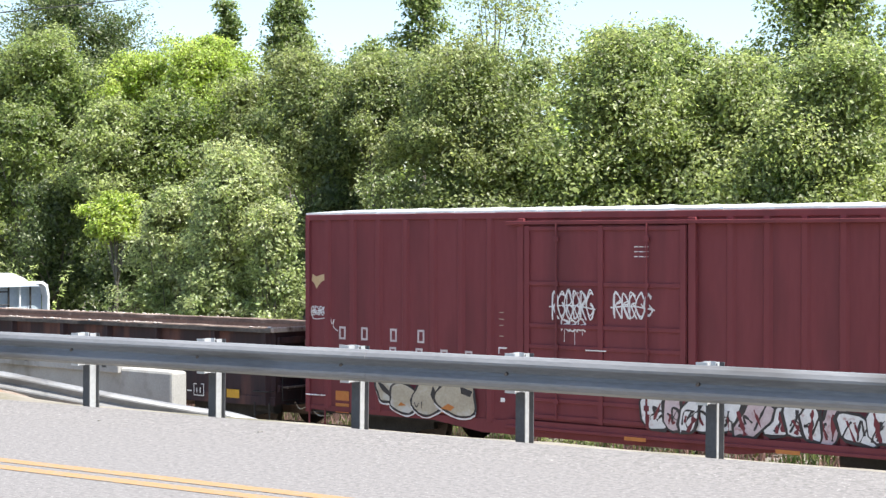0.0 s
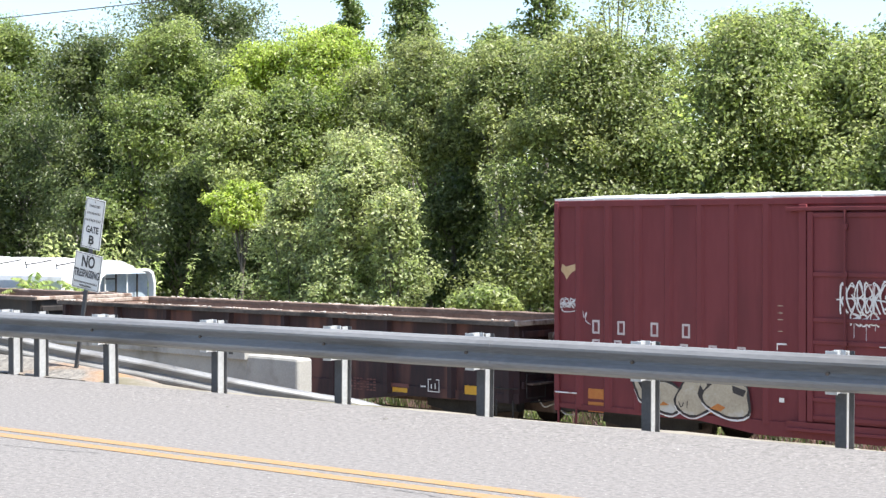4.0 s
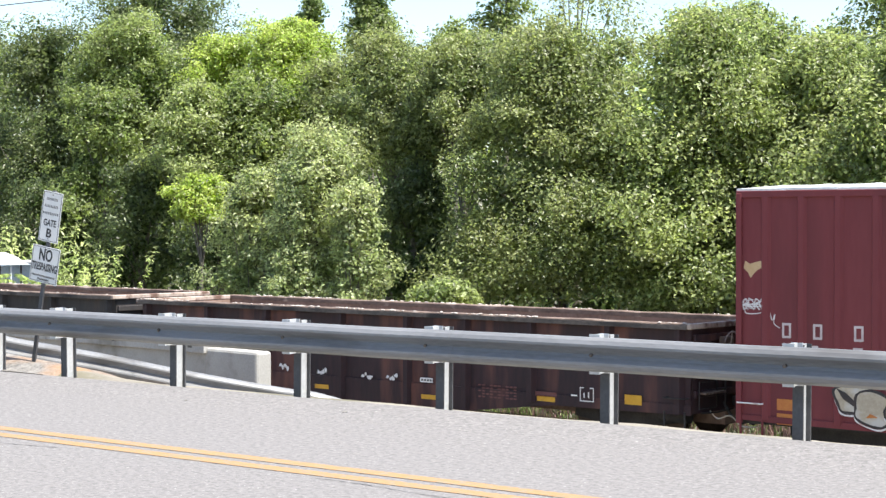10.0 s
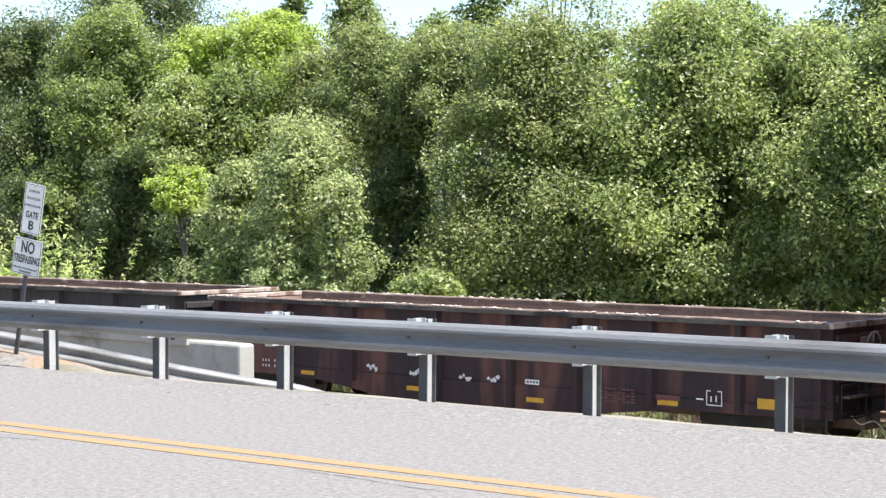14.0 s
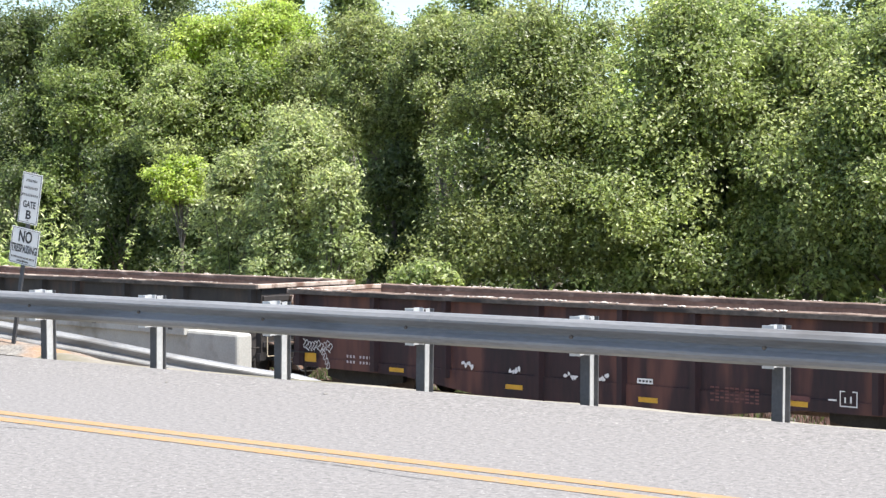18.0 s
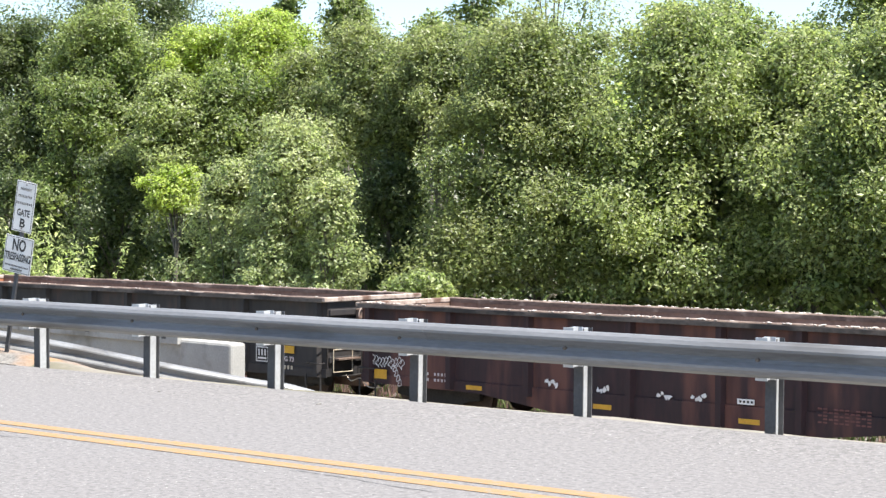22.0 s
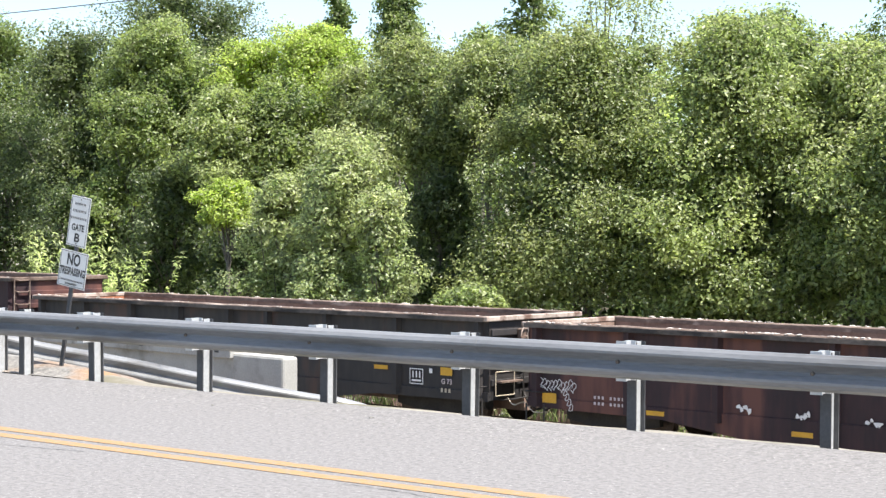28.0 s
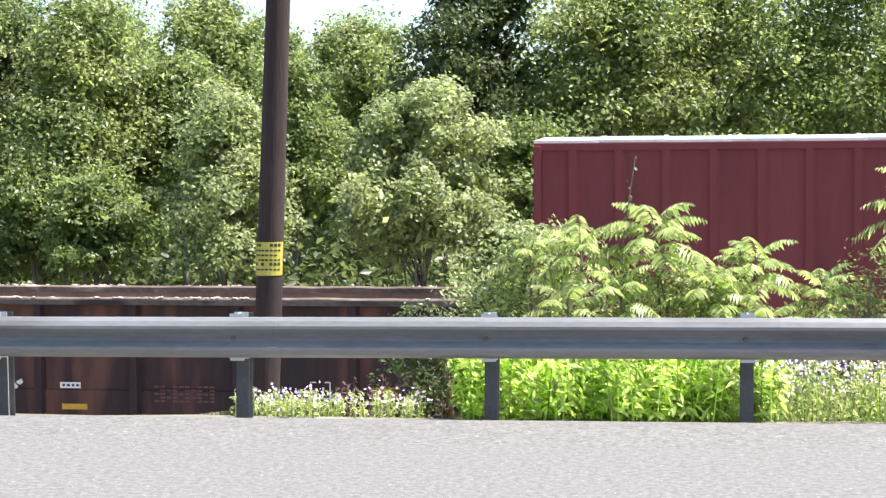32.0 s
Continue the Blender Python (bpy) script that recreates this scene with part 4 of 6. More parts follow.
        part("end_lining", bm, M["rust_orange"] if idx == 2 else M["rust"], car, "orange rusted inner end" if idx == 2 else "")
    bm = bm_new()
    box(bm, (ox + 0.03, wall_y + 0.04, 0.98), (ox + L - 0.03, -wall_y - 0.04, 1.08))
    box(bm, (ox, -0.3, 0.66), (ox + L, 0.3, 0.97))
    part("floor", bm, M["rust"], car)
    for s0, s1 in ((0.06, 0.52), (L - 0.52, L - 0.06)):
        for z in (1.25, 1.68, 2.1):
            bm = bm_new()
            yy = S - 0.05
            for a, b in (((ox + s0, wall_y, z), (ox + s0, yy, z)), ((ox + s0, yy, z), (ox + s1, yy, z)), ((ox + s1, yy, z), (ox + s1, wall_y, z))):
                tube(bm, a, b, 0.013, None, 6)
            part("grab_iron", bm, M["black_steel"], car)
        bm = bm_new()
        for a, b in (((ox + s0, S, 1.0), (ox + s0, S, 0.5)), ((ox + s0, S, 0.5), (ox + s1, S, 0.5)), ((ox + s1, S, 0.5), (ox + s1, S, 1.0))):
            tube(bm, a, b, 0.02, None, 6)
        part("sill_step", bm, M["black_steel"], car)
    for cx in (ox + 1.85, ox + L - 1.85):
        add_truck(car, cx, idx)
    add_coupler(car, ox, -1)
    add_coupler(car, ox + L, 1)
    if idx in (1, 2):
        # end ladder frame and slack brake hose at the right-hand end
        bm = bm_new()
        x, yy = ox + L + 0.10, -1.35
        for p, q in (((x, yy, 1.05), (x, yy, 1.55)), ((x, yy, 1.55), (x, -0.75, 1.55)), ((x, -0.75, 1.55), (x, -0.75, 1.05)), ((x, -0.75, 1.05), (x, yy, 1.05))):
            tube(bm, p, q, 0.011, None, 6)
        part("end_ladder", bm, M["spray_tan"] if idx == 2 else M["black_steel"], car, "white painted end ladder" if idx == 2 else "")
        bm = bm_new()
        pts = curve_pts([(ox + L + 0.05, -0.9, 0.98), (ox + L + 0.25, -0.95, 0.85), (ox + L + 0.5, -0.9, 0.92), (ox + L + 0.75, -0.9, 0.74), (ox + L + 1.15, -0.92, 0.76)], 4)
        for p, q in zip(pts, pts[1:]):
            tube(bm, p, q, 0.014, None, 6)
        part("brake_hose", bm, M["spray_tan"], car, "pale slack brake hose")
    if idx < 3:
        # hand brake below the end rim: gear housing, wheel, chain rod
        x = ox + L + 0.06
        bm = bm_new()
        box(bm, (x, -0.62, top - 0.62), (x + 0.14, -0.30, top - 0.28), 0.03)
        part("brake_housing", bm, M["rim"], car)
        bm = bm_new()
        n = 16
        ring = [(x + 0.20, -0.46 + 0.26 * math.cos(2 * math.pi * i / n), top - 0.45 + 0.26 * math.sin(2 * math.pi * i / n)) for i in range(n + 1)]
        for p, q in zip(ring, ring[1:]):
            tube(bm, p, q, 0.016, None, 6)
        for i in range(0, n, 4):
            tube(bm, (x + 0.16, -0.46, top - 0.45), ring[i], 0.012, None, 6)
        part("brake_wheel", bm, M["rim_pale"], car, "pale rusty hand-brake wheel")
        bm = bm_new()
        tube(bm, (x + 0.05, -0.46, top - 0.6), (x + 0.05, -0.46, 1.0), 0.016, None, 6)
        part("brake_rod", bm, M["black_steel"], car)
        bm = bm_new()
        tube(bm, (ox + L - 0.9, -1.15, 0.86), (ox + L - 0.25, -1.15, 0.86), 0.14, None, 14)
        part("air_reservoir", bm, M["black_steel"], car)
    if idx == 3:
        # corner ladder of bent rungs
        xa, xb, yy = ox + L + 0.12, ox + L + 0.12, S + 0.02
        for y2 in (yy, yy + 0.5):
            bm = bm_new()
            tube(bm, (xa, y2, 1.1), (xa, y2, top + 0.02), 0.022, None, 6)
            part("ladder_stile", bm, M["rim"], car)
        for z in (1.4, 1.75, 2.1, 2.45, 2.8, 3.12):
            bm = bm_new()
            for p, q in (((xa, yy, z), (xa + 0.05, yy + 0.12, z - 0.04)), ((xa + 0.05, yy + 0.12, z - 0.04), (xa + 0.05, yy + 0.38, z - 0.04)), ((xa + 0.05, yy + 0.38, z - 0.04), (xa, yy + 0.5, z))):
                tube(bm, p, q, 0.018, None, 6)
            part("ladder_rung", bm, M["rim"], car)
    # brake platform plates at the ends
    bm = bm_new()
    box(bm, (ox + L, -1.3, 1.32), (ox + L + 0.22, -0.6, 1.36), 0.005)
    part("brake_step", bm, M["rim"], car)
    return car


GON_L, GON_GAP = 16.25, 1.08


def dress_gondola(car, first):
    """Reflectors, stencil bars and scrawls on the near side. s runs from the trailing end."""
    L, S = GON_L, -1.6
    ox = -L / 2
    y = S + 0.14 - 0.032
    yr = S + 0.14 - 0.134
    if first:
        ox += 0.48
        for s0, z, w, h in ((0.09, 1.13, 0.36, 0.20), (2.70, 1.01, 0.42, 0.09), (5.92, 0.865, 0.44, 0.095), (9.17, 0.845, 0.44, 0.095), (12.33, 1.02, 0.46, 0.11), (14.46, 1.14, 0.40, 0.19)):
            marks("reflector", car, M["yellow"], [(ox + s0 - w / 2, ox + s0 + w / 2, z - h / 2, z + h / 2)], y, "yellow reflective strip")
        marks("rubbed_panel", car, M["spray_red"], [(ox + 12.05, ox + 12.6, 1.06, 1.16)], y, "faded red rectangle above a reflector")
        r = random.Random(8)
        for s0, z in ((5.95, 1.2), (7.35, 1.19), (8.1, 1.2), (4.7, 1.24)):
            for k in range(4):
                a, b = ox + s0 - 0.13 + 0.08 * k, z + r.uniform(-0.045, 0.045)
                n = 7
                bm = bm_new()
                bm.faces.new([bm.verts.new((a + r.uniform(0.02, 0.075) * math.cos(2 * math.pi * i / n), y - 0.0004 * k, b + r.uniform(0.02, 0.075) * math.sin(2 * math.pi * i / n))) for i in range(n)])
                part("paint_patch", bm, M["spray_white"], car, "ragged white paint patch")
        marks("data_label", car, M["white_paint"], [(ox + 8.92, ox + 9.28, 1.15, 1.25)], y, "white rectangular label")
        marks("data_bar", car, M["ink"], [(ox + 8.96 + 0.08 * j, ox + 9.01 + 0.08 * j, 1.18, 1.22) for j in range(4)], y - 0.001)
        marks("stencil_bar", car, M["faded_white"], [(ox + 1.22 + 0.098 * j, ox + 1.272 + 0.098 * j, z, z + 0.06) for z in (1.19, 1.07) for j in range(8) if j != 3], y, "faded white stencil bar")
        marks("stencil_bar", car, M["spray_red"], [(ox + 10.55 + 0.105 * j, ox + 10.63 + 0.105 * j, z, z + 0.032) for z in (0.94, 1.0, 1.06, 1.12, 1.18) for j in range(10) if (j * 7 + int(z * 100)) % 4], y, "faded red stencil bar")
        marks("stencil_box", car, M["white_paint"], [(ox + 13.18, ox + 13.52, 1.03, 1.05), (ox + 13.18, ox + 13.20, 1.05, 1.31), (ox + 13.50, ox + 13.52, 1.05, 1.31), (ox + 13.18, ox + 13.28, 1.29, 1.31),
                                                     (ox + 13.42, ox + 13.52, 1.29, 1.31)], y, "white stencilled box", True)
        marks("stencil_bar", car, M["white_paint"], [(ox + 13.27, ox + 13.30, 1.1, 1.2), (ox + 13.38, ox + 13.41, 1.1, 1.22), (ox + 12.96, ox + 13.12, 1.12, 1.15)], y)
        lines = []
        for i in range(10):
            a, b = ox - 0.18 + 0.095 * i, 1.40 + r.uniform(-0.05, 0.05)
            lines.append([(a, b), (a + 0.05, b + 0.10), (a + 0.11, b + 0.03), (a + 0.03, b - 0.06), (a + r.uniform(0, .12), b - 0.11), (a - 0.04, b - 0.03)])
        for i in range(4):
            a, b = ox + 0.44 + 0.05 * i, 1.30 - 0.10 * i
            lines.append([(a, b), (a + 0.09, b + 0.04), (a + 0.10, b - 0.07), (a + 0.01, b - 0.09), (a + 0.05, b)])
        strokes("spray_tag", car, M["spray_white"], lines, 0.015, y - 0.001, "white scrawled tag")
    else:
        for s0, z, w, h in ((15.08, 1.50, 0.34, 0.17), (13.12, 1.49, 0.42, 0.09), (9.9, 1.3, 0.42, 0.09), (6.7, 1.3, 0.42, 0.09)):
            marks("reflector", car, M["yellow"], [(ox + s0 - w / 2, ox + s0 + w / 2, z - h / 2, z + h / 2)], y, "yellow reflective strip")
        a = ox + 14.0
        marks("stencil_box", car, M["white_paint"], [(a, a + 0.40, 1.18, 1.20), (a, a + 0.02, 1.20, 1.50), (a + 0.38, a + 0.40, 1.20, 1.50), (a, a + 0.40, 1.50, 1.52)], y, "white stencilled box", True)
        marks("stencil_bar", car, M["white_paint"], [(a + 0.08 + 0.1 * j, a + 0.12 + 0.1 * j, 1.32, 1.46) for j in range(3)] + [(a + 0.06, a + 0.34, 1.24, 1.28), (a + 0.58, a + 0.67, 1.44, 1.54)], y, "white stencil bar")
        marks("stencil_bar", car, M["spray_tan"], [(a + 0.92 + 0.11 * j, a + 0.98 + 0.11 * j, 1.05, 1.14) for j in range(3)], y, "faded stencil bar")
        text_mesh("stencil_lettering", "G 73", 0.15, M["faded_white"], car, pose(a + 1.09, y - 0.001, 1.28, 90, 0, 0), 0.30)


boxcar = build_boxcar()
graffiti(boxcar)
for o in boxcar.children:
    o.matrix_basis = Matrix.Diagonal((LONG, 1, 1, 1)) @ o.matrix_basis
for side in (-1, 1):
    add_truck(boxcar, side * (BOX_L * LONG / 2 - 1.95), 0)
    add_coupler(boxcar, side * BOX_L * LONG / 2, side)
gon1 = build_gondola(GON_L, 2.66, M["gon"], "rusty dark red-brown open gondola car with yellow reflectors", 1, 5)
dress_gondola(gon1, True)
gon2 = build_gondola(GON_L, 2.72, M["gon_dark"], "black weathered open gondola car with a worn rim", 2, 9)
dress_gondola(gon2, False)
gon3 = build_gondola(GON_L, 3.17, M["gon"], "taller dark brown gondola car with ribbed ends", 3, 13)


def build_hopper():
    """Pale covered hopper on the far track; origin at its right-hand end."""
    car = group_thing("hopper_car", "pale grey-white covered hopper car with a roof walkway", "hopper car", "train cars")
    L = 17.0
    bm = bm_new()
    prof = [(-1.5, 1.2), (-1.58, 2.90), (-1.54, 3.06), (-1.20, 3.36), (-0.7, 3.54), (0.7, 3.54), (1.20, 3.36), (1.54, 3.06), (1.58, 2.90), (1.5, 1.2)]
    prism(bm, prof, 0, -L + 0.9, -0.9)
    part("body", bm, M["hopper"], car)
    # open end: a narrow arched hood before a sloping sheet, with ladder bars
    for x, d in ((0.12, 1), (-L - 0.12, -1)):
        bm = bm_new()
        ring = [(-1.10, 1.0), (-1.12, 2.86), (-1.02, 3.12), (-0.82, 3.24), (0.86, 3.30), (1.04, 3.20), (1.12, 2.90), (1.10, 1.0)]
        inner = [(a * 0.93, b - 0.07) for a, b in ring]
        va = [[bm.verts.new((xx, a, b)) for a, b in rr] for xx, rr in ((x, ring), (x + 0.28 * d, ring), (x + 0.28 * d, inner), (x, inner))]
        for i in range(len(ring) - 1):
            for k in range(4):
                bm.faces.new((va[k][i], va[k][i + 1], va[(k + 1) % 4][i + 1], va[(k + 1) % 4][i]))
        part("end_hood", bm, M["hopper"], car, "white arched end hood")
        bm = bm_new()
        prism(bm, [(x - 0.95 * d, 3.30), (x - 0.05 * d, 3.14), (x - 0.05 * d, 1.2), (x - 0.95 * d, 1.2)], 1, -1.05, 1.05)
        # shade behind the hood is painted on as bluish grey
        part("end_sheet", bm, M["hopper_shade"], car, "hopper end sheet, its bluish shade put into the colour")
        for k, yy in enumerate((-0.72, -0.30, 0.12, 0.52)):
            bm = bm_new()
            box(bm, (x + 0.10 * d - 0.02, yy - 0.025, 1.2), (x + 0.10 * d + 0.02, yy + 0.025, 3.14), 0.005)
            part("end_post", bm, M["black_steel"] if k % 2 else M["hopper"], car)
        for z in (2.2, 2.6, 3.0):
            bm = bm_new()
            tube(bm, (x + 0.13 * d, -0.72, z), (x + 0.13 * d, -0.30, z), 0.02, None, 6)
            part("end_rung", bm, M["black_steel"], car)
    for i in range(9):
        bm = bm_new()
        x = -1.6 - 1.7 * i
        for a, b in (((x, -1.25, 3.30), (x, -1.30, 3.52)), ((x, -1.30, 3.40), (x + 0.9, -0.9, 3.56))):
            tube(bm, a, b, 0.02, None, 6)
        part("roof_bracket", bm, M["black_steel"], car)
        bm = bm_new()
        box(bm, (x - 0.9, -0.45, 3.52), (x - 0.1, 0.45, 3.61), 0.04)
        part("hatch_cover", bm, M["hopper"], car)
    add_truck(car, -2.2, 4)
    add_truck(car, -L + 2.2, 4)
    bm = bm_new()
    box(bm, (-L + 0.1, -0.4, 0.7), (-0.1, 0.4, 1.15))
    part("underframe", bm, M["black_steel"], car)
    return car


hopper = build_hopper()


# ---- sign, pole, wire ----
def build_sign():
    s = group_thing("yard_sign", "leaning steel post with two white warning signs lettered in black", "sign")
    s.matrix_basis = pose(-17.82, 13.92, -0.10, 0, 11.5, 0)
    bm = bm_new()
    prism(bm, [(-0.030, 0.0), (-0.030, 0.012), (-0.014, 0.014), (-0.012, 0.038), (0.012, 0.038), (0.014, 0.014), (0.030, 0.012), (0.030, 0.0)], 2, -0.5, 2.36)
    part("post", bm, M["post"], s)
    face = pose(0, 0, 0, 0, 0, 14)
    for nm, w, z0, z1 in (("upper_plate", 0.30, 1.72, 2.35), ("lower_plate", 0.425, 1.20, 1.66)):
        bm = bm_new()
        box(bm, (-w / 2, -0.008, z0), (w / 2, -0.003, z1), 0.002)
        plate = part(nm, bm, M["sign_white"], s, "white sheet-metal plate with a black border")
        plate.matrix_basis = face
        bm = bm_new()
        e, t = 0.012, 0.006
        for lo, hi in (((-w / 2 + e, z0 + e), (w / 2 - e, z0 + e + t)), ((-w / 2 + e, z1 - e - t), (w / 2 - e, z1 - e)), ((-w / 2 + e, z0 + e), (-w / 2 + e + t, z1 - e)), ((w / 2 - e - t, z0 + e), (w / 2 - e, z1 - e))):
            box(bm, (lo[0], -0.0105, lo[1]), (hi[0], -0.009, hi[1]))
        part("border", bm, M["ink"], plate)
        up = lambda x, z: pose(x, -0.0095, z, 90, 0, 0)
        if nm == "upper_plate":
            for z, ww in ((2.255, 0.17), (2.165, 0.21), (2.075, 0.245)):
                k = 9
                for j in range(k):
                    x = -ww / 2 + ww * j / k
                    bm = bm_new()
                    box(bm, (x, -0.0105, z - 0.016), (x + ww / k * 0.5, -0.009, z + 0.016))
                    part("name_bar", bm, M["ink"], plate)
            text_mesh("lettering", "GATE", 0.115, M["ink"], plate, up(0, 1.955), 0.19)
            text_mesh("lettering", "B", 0.15, M["ink"], plate, up(0, 1.825))
        else:
            text_mesh("lettering", "NO", 0.20, M["ink"], plate, up(0, 1.545), 0.20)
            text_mesh("lettering", "TRESPASSING", 0.135, M["ink"], plate, up(0, 1.395), 0.385)
            for z, ww in ((1.285, 0.36), (1.243, 0.18)):
                for j in range(16):
                    x = -ww / 2 + ww * j / 16
                    bm = bm_new()
                    box(bm, (x, -0.0105, z - 0.012), (x + ww / 16 * 0.6, -0.009, z + 0.012))
                    part("name_bar", bm, M["ink"], plate)
        for z in (z0 + 0.04, z1 - 0.04):
            bm = bm_new()
            tube(bm, (0, -0.003, z), (0, -0.016, z), 0.009, 0.007, 8)
            part("bolt", bm, M["bolt"], plate)


def build_pole():
    p = group_thing("utility_pole", "dark creosoted wooden utility pole with a yellow tag", "utility pole", at=(-3.86, 17.2, -1.6))
    bm = bm_new()
    n, rows = 18, []
    for i in range(26):
        z = i * 0.46
        r = 0.143 - 0.0042 * z
        cx = 0.045 * z * 0.95
        rows.append([bm.verts.new((cx + r * (1 + 0.02 * noise.noise((math.cos(a) * 2, math.sin(a) * 2, z * 0.3))) * math.cos(a), r * math.sin(a), z)) for a in [2 * math.pi * j / n for j in range(n)]])
    for a, b in zip(rows, rows[1:]):
        for j in range(n):
            bm.faces.new((a[j], a[(j + 1) % n], b[(j + 1) % n], b[j]))
    bm.faces.new(rows[-1])
    part("shaft", bm, M["pole"], p, smooth=True)
    # bent yellow tag on the shaft's front
    bm = bm_new()
    prev = None
    z0, z1 = 2.49, 2.82
    c0, c1 = 0.045 * 0.95 * z0, 0.045 * 0.95 * z1
    for k in range(9):
        a = radians(-168 + 19.5 * k)
        r = 0.138
        v = [bm.verts.new((c0 + r * math.cos(a), r * math.sin(a), z0)), bm.verts.new((c1 + r * math.cos(a), r * math.sin(a), z1))]
        if prev:
            bm.faces.new((prev[0], v[0], v[1], prev[1]))
        prev = v
    part("yellow_tag", bm, M["tag_yellow"], p, "yellow plastic tag with rows of dark bars")
    rng = random.Random(2)
    for row in range(6):
        z = z1 - 0.045 - row * 0.047
        for k in range(7):
            bm = bm_new()
            if rng.random() < 0.15:
                continue
            a0, a1 = radians(-150 + 17.5 * k), radians(-150 + 17.5 * k + 13)
            c = 0.045 * 0.95 * z
            vs = [bm.verts.new((c + 0.140 * math.cos(a), 0.140 * math.sin(a), zz)) for a, zz in ((a0, z), (a1, z), (a1, z + (0.03 if row in (0, 4) else 0.018)), (a0, z + (0.03 if row in (0, 4) else 0.018)))]
            bm.faces.new(vs)
            part("tag_bar", bm, M["ink"], p)
    bm = bm_new()
    tube(bm, (0.045 * 2 + 0.12, -0.05, 3.6), (0.045 * 7 + 0.10, -0.05, 8.0), 0.012, None, 6)
    part("ground_wire_strip", bm, M["rust"], p, "thin red-brown conduit")
    # wire that hangs along the road
    w = []
    for i in range(41):
        u = i / 40
        x = -3.6 - 62 * u
        w.append(Vector((x, 17.2, 5.25 + 1.6 * u - 1.9 * 4 * u * (1 - u) * 0.25 - 0.10)))
    bm = bm_new()
    for a, b in zip(w, w[1:]):
        tube(bm, a, b, 0.008, None, 5)
    tagged(part("overhead_wire", bm, M["cable"]), "thin black overhead wire strung from the pole", "wire")


build_sign()
build_pole()


# ---- foliage ----
def leaf_mesh(name, centers, normals, sizes, mat, parent, rng, slim=0.55, label="", kind=""):
    """Many small folded leaves as one mesh; each leaf is two triangles along its midrib."""
    n = len(centers)
    nz = normals / np.linalg.norm(normals, axis=1)[:, None]
    t = rng.normal(size=(n, 3))
    u = t - (t * nz).sum(1)[:, None] * nz
    u /= np.linalg.norm(u, axis=1)[:, None]
    v = np.cross(nz, u)
    s = sizes[:, None]
    a = centers - u * s
    b = centers + u * s
    fold = nz * s * 0.22
    l = centers + v * s * slim + fold
    r = centers - v * s * slim + fold
    verts = np.stack([a, l, b, r], 1).reshape(-1, 3)
    me = bpy.data.meshes.new(name)
    me.vertices.add(4 * n)
    me.vertices.foreach_set("co", verts.astype(np.float32).ravel())
    i = np.arange(n) * 4
    loops = np.stack([i, i + 1, i + 2, i, i + 2, i + 3], 1).ravel()
    me.loops.add(6 * n)
    me.loops.foreach_set("vertex_index", loops.astype(np.int32))
    me.polygons.add(2 * n)
    me.polygons.foreach_set("loop_start", (np.arange(2 * n) * 3).astype(np.int32))
    me.materials.append(mat)
    me.update(calc_edges=True)
    ob = new(name, me)
    if parent is not None:
        ob.parent = parent
    tagged(ob, label, "", "", kind)
    return ob


def limb_mesh(name, segs, parent, mat="bark"):
    """Tapered limbs as six-sided tubes."""
    verts, faces = [], []
    for a, b, r1, r2 in segs:
        a, b = np.array(a), np.array(b)
        d = b - a
        ln = np.linalg.norm(d)
        if ln < 1e-4:
            continue
        d = d / ln
        h = np.array((1, 0, 0)) if abs(d[2]) > 0.8 else np.array((0, 0, 1.0))
        p = np.cross(d, h)
        p /= np.linalg.norm(p)
        q = np.cross(d, p)
        base = len(verts)
        for c, r in ((a, r1), (b, r2)):
            for k in range(6):
                w = 2 * math.pi * k / 6
                verts.append(c + r * (math.cos(w) * p + math.sin(w) * q))
        faces += [(base + k, base + (k + 1) % 6, base + 6 + (k + 1) % 6, base + 6 + k) for k in range(6)]
    return mesh_object(name, verts, faces, M[mat] if mat in M else LEAF[mat], parent, smooth=True)


